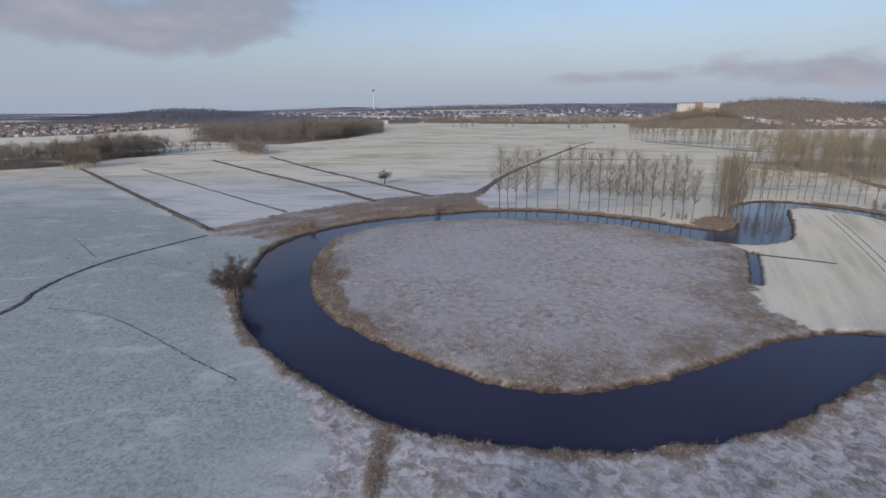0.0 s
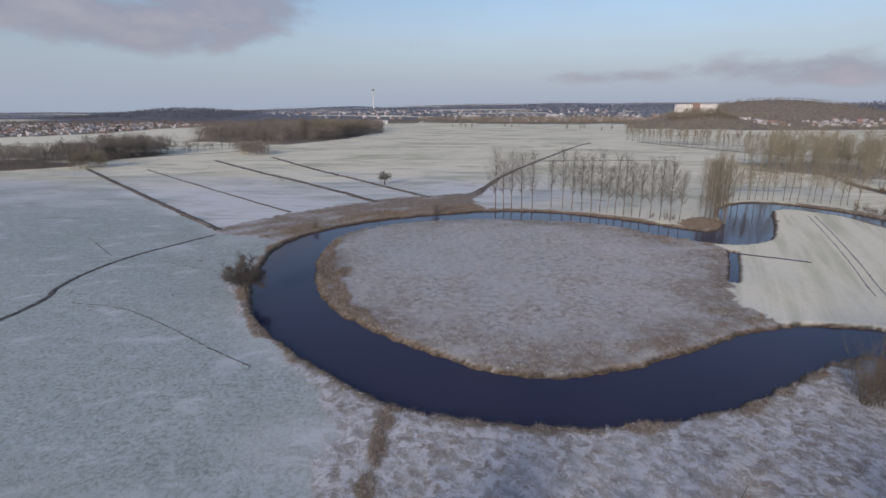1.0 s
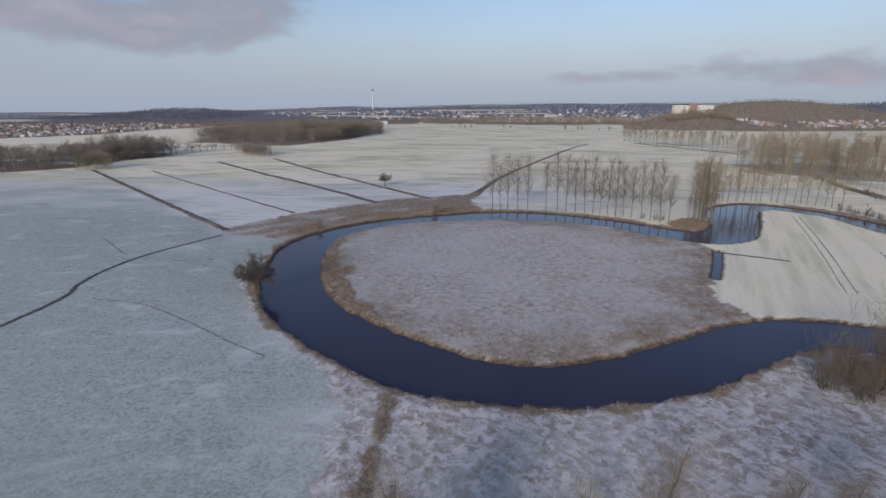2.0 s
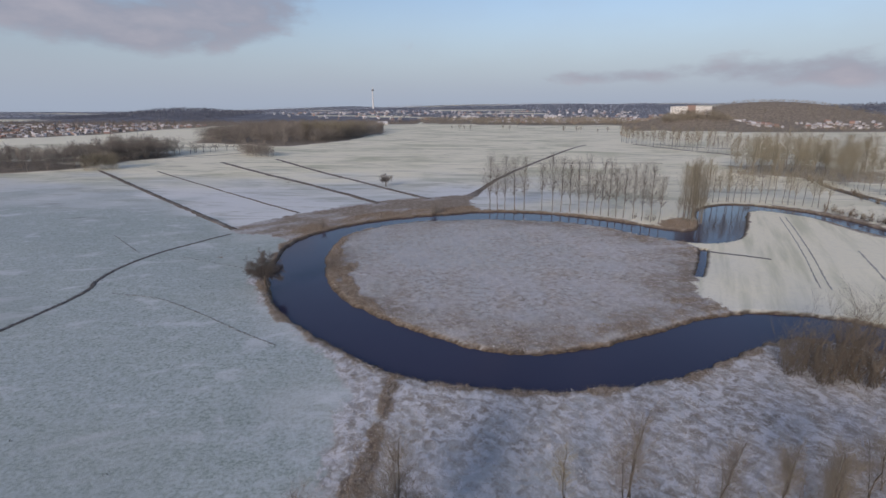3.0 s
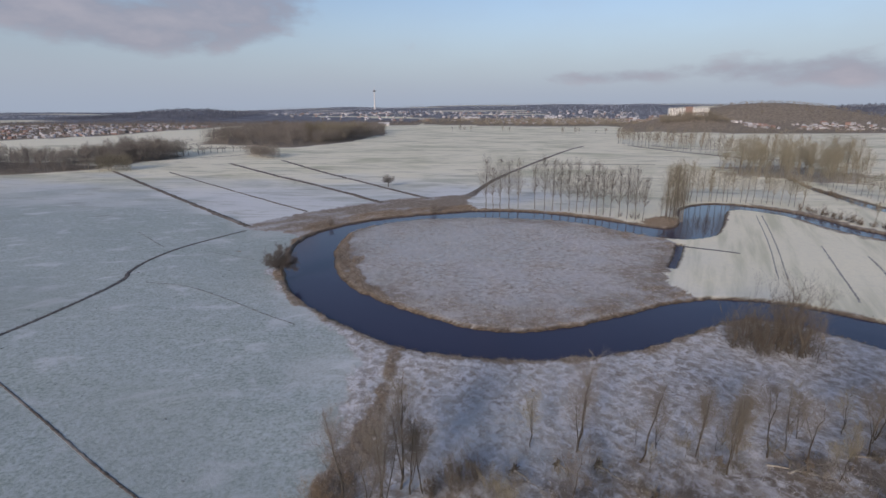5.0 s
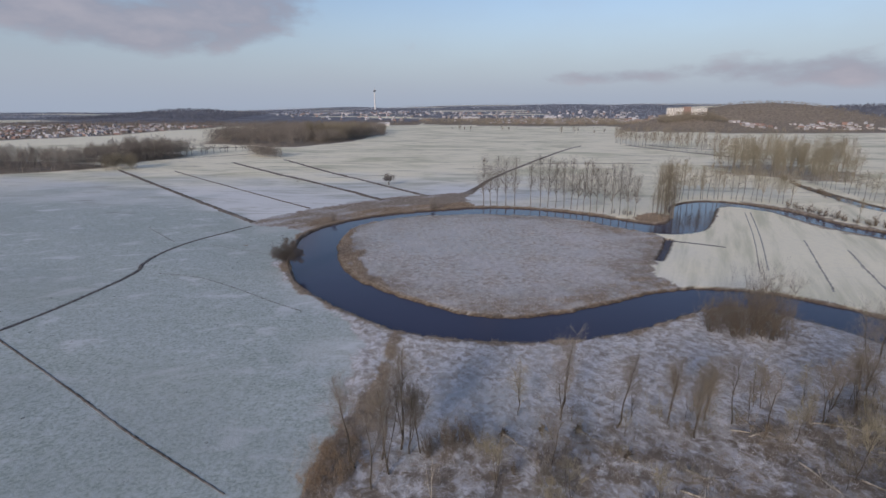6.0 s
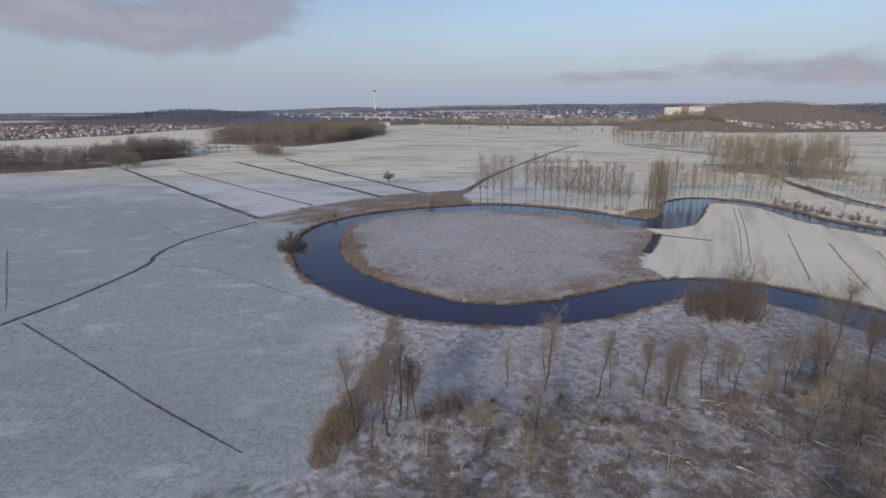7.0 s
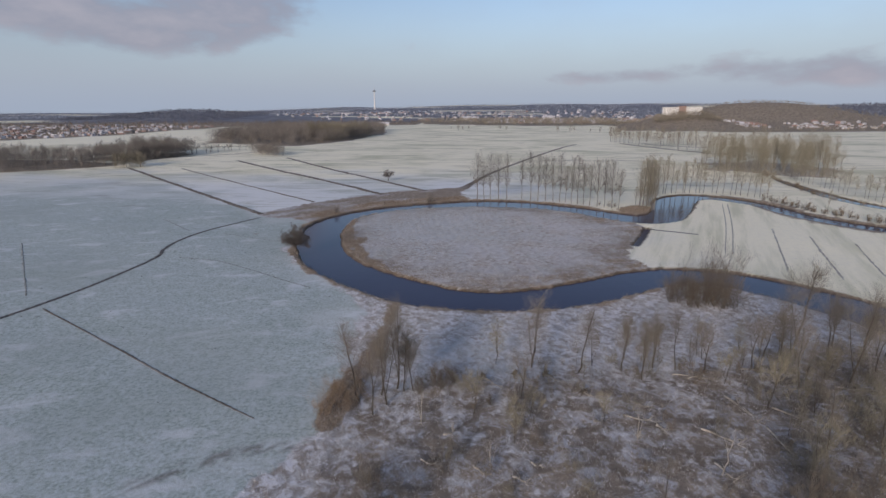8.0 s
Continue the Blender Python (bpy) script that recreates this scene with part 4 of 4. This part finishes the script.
def blades(name, label, material, boxes, count, keep, h, width, lean, per, seed):
    """Tufts of tapering blades over a stretch of the plan, in one mesh."""
    r = np.random.RandomState(seed)
    x0, x1, y0, y1 = boxes
    x, y = r.uniform(x0, x1, count), r.uniform(y0, y1, count)
    z, river, wet = (on_grid(key, x, y) for key in ("z", "river", "wet"))
    cover = {key: on_grid(key, x, y) for key in ("reed", "sedge", "litter", "tan")}
    ok = keep(cover, river, wet, x, y, r.rand(count)) & (wet > 0.85)
    x, y, z = x[ok], y[ok], z[ok]
    n = len(x)
    x, y, z = (np.repeat(a, per) for a in (x, y, z))
    x, y = x + r.normal(0, 0.22, n * per), y + r.normal(0, 0.22, n * per)
    hh = h * r.uniform(0.55, 1.25, n * per)
    a, b = r.uniform(0, 6.283, n * per), r.uniform(0, 6.283, n * per)
    w = width * r.uniform(0.6, 1.4, n * per) / 2
    tip = np.abs(r.normal(0, lean, n * per)) * hh
    v = np.empty((n * per, 3, 3))
    v[:, 0] = np.column_stack([x + np.cos(a) * w, y + np.sin(a) * w, z - 0.05])
    v[:, 1] = np.column_stack([x - np.cos(a) * w, y - np.sin(a) * w, z - 0.05])
    v[:, 2] = np.column_stack([x + np.cos(b) * tip, y + np.sin(b) * tip, z + hh])
    ob = new(name, fast_mesh(name, v.reshape(-1, 3), np.arange(n * per * 3).reshape(-1, 3), material))
    return tagged(ob, label, "grass", kind="stuff")


blades("reed_bed", "tan dry reeds along the river banks", M_REED, (-75, 125, 0, 245), 330000, lambda c, rv, w, x, y, q: (q < (c["reed"] - 0.22) * 1.0) & ((rv < 14) | (y < 60)), 0.75, 0.045, 0.55, 5, 1)
blades("sedge_tussocks", "rimed sedge tussocks over the fen", M_SEDGE, (-62, 130, -25, 135), 90000, lambda c, rv, w, x, y, q: (q < c["sedge"] * (0.9 - 0.6 * c["litter"])) & (y < 97 - 0.2 * x), 0.34, 0.08, 1.3, 4, 2)
blades("island_sedge", "rimed sedge over the meadow inside the bend", M_SEDGE, (-50, 105, 68, 218), 42000, lambda c, rv, w, x, y, q: (q < c["sedge"] * (0.85 - 0.6 * c["tan"])) & (y >= 97 - 0.2 * x), 0.30, 0.08, 1.3, 4, 3)

blades("brushwood", "tangle of thin fallen brown twigs on the fen floor", M_WOODS, (-18, 135, -25, 45), 24000, lambda c, rv, w, x, y, q: q < c["litter"] * (0.55 + 0.9 * wobble(x, y, 7, 44)), 0.8, 0.03, 1.5, 4, 4)
blades("dead_sticks", "thin bleached dead sticks leaning and lying in the fen", M_DEAD, (-14, 125, -20, 34), 2200, lambda c, rv, w, x, y, q: q < 0.2 + c["litter"] * 0.6, 1.7, 0.045, 1.8, 2, 6)
blades("rush_tufts", "scattered dark rush tufts on the frosted pasture", M_DARK_TWIG, (-150, -20, 0, 190), 130, lambda c, rv, w, x, y, q: (c["sedge"] < 0.1) & (q < 0.6), 0.28, 0.07, 1.0, 16, 5)

M_CLOD = plain_material("snow_clods", (0.62, 0.62, 0.63), (0.78, 0.78, 0.80), 1.0)
blades("snow_clods", "small snow-capped clods along the river's edge", M_CLOD, (-70, 125, 60, 245), 60000, lambda c, rv, w, x, y, q: (w < 1.6) & (q < 0.22) & (wobble(x, y, 6, 51) > 0.1), 0.22, 0.42, 0.5, 1, 7)

# ---- far woods ----


def woods(name, label, outline, count, h, spikes, width, material, seed, keep=None):
    """Bare trees too many to count, over an outline of the plan, in one mesh."""
    r = np.random.RandomState(seed)
    p = np.array(outline, float)
    x, y = r.uniform(p[:, 0].min(), p[:, 0].max(), count * 4), r.uniform(p[:, 1].min(), p[:, 1].max(), count * 4)
    ok = area(x, y, outline) < 0
    if keep is not None:
        ok &= keep(x, y)
    x, y = x[ok][:count], y[ok][:count]
    n = len(x)
    z = plan(x, y)[0]
    th = h * r.uniform(0.62, 1.1, n) * (1 + 0.16 * wobble(x, y, 55, seed))
    i = np.repeat(np.arange(n), spikes)
    m = len(i)
    up = r.uniform(-0.92, 1.0, m)
    a = r.uniform(0, 6.283, m)
    near, far = r.uniform(0.30, 0.72, m), r.uniform(0.72, 1.05, m)
    wide = (0.36 * th * r.uniform(0.8, 1.25, n))[i]
    high = 0.46 * th[i]
    t = r.uniform(0, 6.283, m)
    w = width * r.uniform(0.5, 1.5, m)
    v = np.empty((m, 3, 3))
    def dome(f, turn, rise):
        flat = np.sqrt(1 - rise * rise)
        return np.column_stack([x[i] + np.cos(turn) * flat * wide * f, y[i] + np.sin(turn) * flat * wide * f, z[i] + 0.52 * th[i] + rise * high * f])
    foot = dome(near, a, up)
    side = np.column_stack([np.cos(t), np.sin(t), 0 * t]) * w[:, None] / 2
    v[:, 0], v[:, 1] = foot + side, foot - side
    v[:, 2] = dome(far, a + r.normal(0, 0.55, m), np.clip(up + r.normal(0, 0.22, m), -0.95, 1)) + np.column_stack([0 * t, 0 * t, 0.03 * th[i]])
    stems = np.empty((n, 3, 3))
    side = np.column_stack([np.full(n, 0.13), np.zeros(n), np.zeros(n)])
    foot = np.column_stack([x, y, z - 0.3])
    stems[:, 0], stems[:, 1], stems[:, 2] = foot + side, foot - side, foot + np.column_stack([np.zeros(n), np.zeros(n), 0.7 * th])
    v = np.concatenate([v, stems]).reshape(-1, 3)
    ob = new(name, fast_mesh(name, v, np.arange(len(v)).reshape(-1, 3), material))
    return tagged(ob, label, "woods", kind="stuff")


woods("wood_edge", "dense bare brown wood along the meadow edge", WOODS["wood_edge"], 620, 20, 150, 0.20, M_WOODS, 21)
woods("wood_corner", "bare brown wood behind the meadows", WOODS["wood_corner"], 230, 22, 150, 0.24, M_WOODS, 22)
woods("wood_beyond", "broad bare brown wood at the end of the meadows", WOODS["wood_beyond"], 1500, 24, 110, 0.28, M_WOODS, 23)
woods("tall_clump", "taller olive-brown trees rising from the wood", [(-250, 800), (-196, 780), (-155, 830), (-150, 920), (-240, 920)], 130, 31, 220, 0.28, M_OLIVE, 33)
woods("ditch_thicket", "bare olive-brown thicket at the head of a ditch", [(-316, 402), (-292, 400), (-286, 412), (-298, 428), (-314, 426)], 46, 17, 170, 0.15, M_OLIVE, 34)
woods("ditch_hedge", "bare brown hedge trees along a ditch head", [(-184, 512), (-200, 512), (-244, 560), (-238, 574), (-222, 570), (-190, 528)], 80, 15, 130, 0.18, M_WOODS, 35)
spread([tree("hedgerow_tree", 511 + k, 12, "round", M_BARK, M_TWIG, "bare round-crowned tree in a distant hedgerow", "hedgerow trees", 1, 0.8, 0.3) for k in range(3)],
       along([(-314, 548), (-293, 580), (-271, 614), (-250, 600)], 7, 2.0) + [(-333, 452), (-327, 462), (-338, 470), (-323, 474), (-318, 490), (-345, 455), (-330, 480)] + [(-330, 560), (-345, 610), (-360, 650), (-335, 640)], rnd, 0, 0.7, 1.15)
FIELD_TREES = [(228, 985), (250, 970), (262, 990), (287, 960), (315, 990), (332, 930), (352, 950), (390, 960), (26, 1080), (36, 1085), (50, 1090), (10, 1120), (120, 1090), (136, 1100), (430, 960), (450, 940), (470, 905)]
FIELD_TREES += [(60 + 27 * k + rnd.uniform(-15, 15), 1380 - 9 * k + rnd.uniform(-60, 40)) for k in range(14)]
spread([tree("field_tree", 521 + k, 17, "poplar", M_BARK, M_HILL, "distant bare tree standing at the edge of a snowy field", "field edge trees", 1.3, 1.0, 2.0, 1.9) for k in range(3)], FIELD_TREES, rnd, 0, 0.7, 1.15)
woods("tree_belt", "bare tree belt before the town", WOODS["tree_belt"], 1500, 17, 36, 0.6, M_HILL, 24)
woods("town_woods", "bare trees between the distant houses", WOODS["town_woods"], 3600, 8, 20, 0.8, M_BROWN, 25)
woods("hill_wood", "bare brown wood covering the hill", WOODS["hill_wood"], 8500, 9, 34, 0.5, M_HILL, 26,
      lambda x, y: (area(x, y, [(640, 1150), (760, 1090), (1080, 1090), (1100, 1220), (640, 1230)]) + 40 * wobble(x, y, 45, 41) > 0) & ((np.abs(x - 577) > 48) | (np.abs(y - 1215) > 14)))
woods("skyline_wood", "dark wooded ridge on the horizon", [(-1780, 2200), (-1500, 2020), (-1000, 1950), (-880, 2100), (-900, 2600), (-1500, 2650)], 2600, 17, 24, 1.3, M_HAZE_BLUE, 27)
woods("dark_hill_wood", "dark conifer wood on the far hill", [(1600, 2150), (2600, 2100), (2700, 2900), (1600, 2900)], 2200, 20, 16, 2.5, M_HAZE_BLUE, 28)
woods("distant_woods", "patchy haze-paled woods and fields to the horizon", [(-4200, 2700), (-300, 2200), (900, 1950), (4200, 2600), (4400, 4850), (-4400, 4850)], 14000, 12, 9, 3.0, M_HAZY, 29,
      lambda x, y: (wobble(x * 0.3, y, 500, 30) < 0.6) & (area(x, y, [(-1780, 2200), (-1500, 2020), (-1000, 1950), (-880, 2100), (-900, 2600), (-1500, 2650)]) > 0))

woods("hospital_trees", "bare trees before the long building on the hill", [(500, 1150), (650, 1145), (650, 1198), (500, 1206)], 420, 14, 44, 0.5, M_HILL, 31)

# ---- buildings ----
M_WALL = plain_material("white_render", (0.50, 0.485, 0.47), (0.60, 0.585, 0.57), 0.5)
M_BRICK = plain_material("red_brick_wall", (0.22, 0.15, 0.13), (0.29, 0.21, 0.185), 0.8)
M_SNOW_ROOF = plain_material("snowy_roof", (0.50, 0.50, 0.54), (0.62, 0.62, 0.65), 0.4)
M_TILE_ROOF = plain_material("frosted_red_roof", (0.31, 0.245, 0.228), (0.47, 0.44, 0.43), 0.5)
M_DARK_ROOF = plain_material("dark_roof", (0.10, 0.10, 0.11), (0.32, 0.33, 0.35), 0.5)
M_GLASS = plain_material("dark_window", (0.03, 0.04, 0.055), (0.06, 0.07, 0.09), 0.3, 0.15)
M_CONCRETE = plain_material("pale_concrete", (0.55, 0.56, 0.58), (0.66, 0.67, 0.68), 0.2)


def box(bm, x0, x1, y0, y1, z0, z1):
    vs = [bm.verts.new((x, y, z)) for z in (z0, z1) for x, y in ((x0, y0), (x1, y0), (x1, y1), (x0, y1))]
    for q in ((3, 2, 1, 0), (4, 5, 6, 7), (0, 1, 5, 4), (1, 2, 6, 5), (2, 3, 7, 6), (3, 0, 4, 7)):
        bm.faces.new([vs[i] for i in q])


def solid(name, bm, material, parent, label=""):
    me = bpy.data.meshes.new(name)
    bm.to_mesh(me)
    bm.free()
    me.materials.append(material)
    ob = new(name, me)
    ob.parent = parent
    return tagged(ob, label)


def house(w, d, eaves, ridge, wall, roof, label, group):
    root = new("house")
    bm = bmesh.new()
    box(bm, -w / 2, w / 2, -d / 2, d / 2, -2, eaves)
    gable = [[bm.verts.new((x, y, z)) for y, z in ((-d / 2, eaves), (d / 2, eaves), (0, ridge - 0.15))] for x in (-w / 2, w / 2)]
    for g in gable:
        bm.faces.new(g)
    solid("wall", bm, wall, root)
    bm = bmesh.new()
    o, t = 0.5, 0.25
    prof = [(-d / 2 - o, eaves - 0.3), (0, ridge), (d / 2 + o, eaves - 0.3), (d / 2 + o, eaves - 0.3 + t), (0, ridge + t), (-d / 2 - o, eaves - 0.3 + t)]
    a, b = [[bm.verts.new((x, y, z)) for y, z in prof] for x in (-w / 2 - 0.4, w / 2 + 0.4)]
    bm.faces.new(a)
    bm.faces.new(b[::-1])
    for k in range(6):
        bm.faces.new((a[k], b[k], b[(k + 1) % 6], a[(k + 1) % 6]))
    roof_ob = solid("roof", bm, roof, root)
    bm = bmesh.new()
    box(bm, w * 0.2, w * 0.2 + 0.7, -0.3, 0.5, ridge - 0.8, ridge + 1.1)
    solid("chimney", bm, M_BRICK, roof_ob)
    for x in (-w * 0.28, w * 0.22):
        bm = bmesh.new()
        box(bm, x - 0.7, x + 0.7, -d / 2 - 0.04, -d / 2 + 0.1, eaves * 0.4, eaves * 0.4 + 1.5)
        solid("window", bm, M_GLASS, root)
    return tagged(root, label, "house", group)


def houses(group, outline, count, seed, gap=13.0, size=1.0):
    kinds = [house(11, 9, 5.2, 9, M_WALL, M_SNOW_ROOF, "white rendered house with a snow-covered gable roof", group),
             house(12, 9, 4.5, 8.8, M_BRICK, M_TILE_ROOF, "red brick house with a frosted tiled roof", group),
             house(16, 10, 6, 9.5, M_WALL, M_TILE_ROOF, "pale row house with a frosted red roof", group),
             house(10, 8, 4, 8, M_BRICK, M_SNOW_ROOF, "brick house with a snowy roof", group),
             house(20, 11, 7.5, 11, M_WALL, M_DARK_ROOF, "large pale house with a dark roof", group)]
    r, spots = random.Random(seed), []
    p = np.array(outline, float)
    for _ in range(count * 60):
        x, y = r.uniform(p[:, 0].min(), p[:, 0].max()), r.uniform(p[:, 1].min(), p[:, 1].max())
        if len(spots) < count and area(np.array([x]), np.array([y]), outline)[0] < 0 and all(math.hypot(x - a, y - b) > gap for a, b in spots):
            spots.append((x, y))
    zs = plan(np.array([s[0] for s in spots]), np.array([s[1] for s in spots]))[0]
    for k, ((x, y), z) in enumerate(zip(spots, zs)):
        m = pose(x, y, z, 0, 0, r.choice((0, 20, 35, 90, 110, 65)) + r.uniform(-8, 8)) @ Matrix.Scale(size * r.uniform(0.6, 0.9), 4)
        if k < 5:
            kinds[k].matrix_basis = m
        else:
            copy_thing(r.choice(kinds), m)


houses("houses of the settlement behind the snow field", [(-1250, 850), (-780, 850), (-715, 900), (-690, 1000), (-672, 1200), (-640, 1420), (-900, 1560), (-1400, 1350)], 172, 71, 11, 0.66)
houses("houses of the distant town", [(-420, 2350), (500, 1850), (1000, 2000), (1000, 2900), (-400, 3100)], 62, 72, 30, 0.95)
houses("houses on the hillside", [(800, 1085), (960, 1080), (990, 1210), (820, 1215)], 60, 73, 10, 0.72)


M_WHITE = plain_material("white_facade", (0.72, 0.71, 0.69), (0.80, 0.79, 0.77), 0.3)


def hospital(x, y, z, turn):
    """A long white slab of five storeys with a taller brick stair tower."""
    root = new("apartment_building")
    for x0, x1, top, mat, name in ((-52, -10, 15.5, M_WHITE, "wing"), (10, 52, 15.5, M_WHITE, "wing"), (-10, 10, 19, M_BRICK, "tower")):
        bm = bmesh.new()
        box(bm, x0, x1, -7, 7, -8, top)
        box(bm, x0 - 0.3, x1 + 0.3, -7.3, 7.3, top, top + 0.7)
        block = solid(name, bm, mat, root)
        if name == "wing":
            me = None
            for storey in range(5):
                for k in range(10):
                    wx, wz = x0 + 2.4 + k * 4.1, 1.2 + storey * 3.0
                    if me is None:
                        bm = bmesh.new()
                        box(bm, -1.3, 1.3, -0.12, 0.12, 0, 1.5)
                        first = solid("window", bm, M_GLASS, block)
                        me = first.data
                    else:
                        first = new("window", me)
                        first.parent = block
                    first.location = (wx, -7.0, wz)
    root.matrix_basis = pose(x, y, z, 0, 0, turn) @ Matrix.Diagonal((0.86, 0.86, 0.80, 1))
    return tagged(root, "long white multi-storey building with a red brick tower on the hill", "building")


hospital(577, 1215, height_at(577, 1215) + 4, -8)


def television_tower(x, y, top):
    root = new("television_tower")
    z0 = height_at(x, y)
    h = top - z0
    shaft, pod, spire = Shape(1), Shape(2), Shape(3)
    shaft.tube([Vector((0, 0, -2)), Vector((0, 0, h * 0.3)), Vector((0, 0, h * 0.84))], [6.5, 4.6, 3.2], 14)
    pod.tube([Vector((0, 0, h * z)) for z in (0.80, 0.82, 0.85, 0.86, 0.88)], [3.3, 11.0, 11.5, 8.0, 3.0], 16)
    spire.tube([Vector((0, 0, h * 0.84)), Vector((0, 0, h * 0.94)), Vector((0, 0, h))], [2.0, 1.4, 0.5], 8)
    part("shaft", shaft, M_CONCRETE, root)
    part("platform", pod, M_DARK_ROOF, root, "dark round platform")
    part("antenna", spire, M_WALL, root)
    root.location = (x, y, z0)
    return tagged(root, "tall slim white concrete television tower on the horizon", "tower")


television_tower(-575, 3985, 196)


def barn(x, y, w, d, h, turn):
    ob = house(w, d, h * 0.5, h, M_WALL, M_SNOW_ROOF, "long low barn with a snow-covered roof", "barns")
    ob.name = "barn"
    ob.matrix_basis = pose(x, y, height_at(x, y), 0, 0, turn)
    tagged(ob, category="barn")


barn(-192, 1480, 34, 18, 10, 8)
barn(420, 2100, 50, 20, 12, 0)
barn(80, 2000, 60, 24, 14, 0)


def roofs_material():
    n = Nodes("distant_walls_and_roofs", 0.85, 0.2)
    pick = n.t.nodes.new("ShaderNodeValToRGB")
    pick.color_ramp.interpolation = "CONSTANT"
    pick.color_ramp.elements[0].color = (0.42, 0.42, 0.45, 1)
    pick.color_ramp.elements[1].position, pick.color_ramp.elements[1].color = 0.30, (0.31, 0.215, 0.19, 1)
    for at, c in ((0.52, (0.36, 0.34, 0.345, 1)), (0.70, (0.56, 0.56, 0.60, 1)), (0.86, (0.20, 0.19, 0.19, 1))):
        pick.color_ramp.elements.new(at).color = c
    n.put(n.island(), pick.inputs[0])
    return n.done(pick.outputs[0])


def far_houses(name, label, outline, count, size, seed):
    """Gabled houses too small to tell apart: wall and roof islands in one mesh."""
    r = np.random.RandomState(seed)
    p = np.array(outline, float)
    x, y = r.uniform(p[:, 0].min(), p[:, 0].max(), count * 6), r.uniform(p[:, 1].min(), p[:, 1].max(), count * 6)
    ok = area(x, y, outline) < 0
    x, y = x[ok][:count], y[ok][:count]
    z = plan(x, y)[0]
    verts, faces = [], []
    for a, b, c in zip(x, y, z):
        w, d, e, t = size * r.uniform(4, 9), size * r.uniform(3.2, 5), size * r.uniform(3.5, 6.5), r.uniform(0, 3.14)
        ridge, ca, sa = e + d * 0.9, math.cos(t), math.sin(t)
        wall = [(-w, -d, -2), (w, -d, -2), (w, d, -2), (-w, d, -2), (-w, -d, e), (w, -d, e), (w, d, e), (-w, d, e)]
        roof = [(-w - 0.4, -d - 0.4, e), (w + 0.4, -d - 0.4, e), (w + 0.4, d + 0.4, e), (-w - 0.4, d + 0.4, e), (-w - 0.4, 0, ridge), (w + 0.4, 0, ridge)]
        n = len(verts)
        verts += [(a + px * ca - py * sa, b + px * sa + py * ca, c + pz) for px, py, pz in wall + roof]
        for q in ((0, 1, 5, 4), (1, 2, 6, 5), (2, 3, 7, 6), (3, 0, 4, 7), (8, 9, 13, 12), (10, 11, 12, 13)):
            faces += [(n + q[0], n + q[1], n + q[2]), (n + q[0], n + q[2], n + q[3])]
        faces += [(n + 8, n + 12, n + 11), (n + 9, n + 10, n + 13)]
    ob = new(name, fast_mesh(name, verts, faces, M_ROOFS))
    return tagged(ob, label, "houses", kind="stuff")


M_ROOFS = roofs_material()
far_houses("settlement", "crowded small houses with snowy and red roofs", [(-1500, 900), (-800, 845), (-725, 900), (-700, 1000), (-682, 1200), (-650, 1420), (-900, 1600), (-1600, 1450)], 700, 0.58, 61)
far_houses("outer_town", "small distant town houses with snowy roofs", [(-420, 2000), (300, 1750), (700, 1750), (1000, 2000), (1000, 3000), (-700, 3100), (-900, 2300)], 290, 0.9, 62)
far_houses("town_front", "pale town houses behind the tree belt", [(120, 1640), (420, 1560), (640, 1600), (640, 1760), (150, 1800)], 150, 0.85, 65)
far_houses("hill_hamlet", "small pale houses among hillside trees", [(655, 1150), (690, 1110), (740, 1105), (750, 1190), (660, 1200)], 40, 0.6, 63)
far_houses("hill_lane", "small pale houses scattered on the wooded slope", [(780, 1080), (1060, 1075), (1090, 1215), (800, 1220)], 45, 0.6, 64)
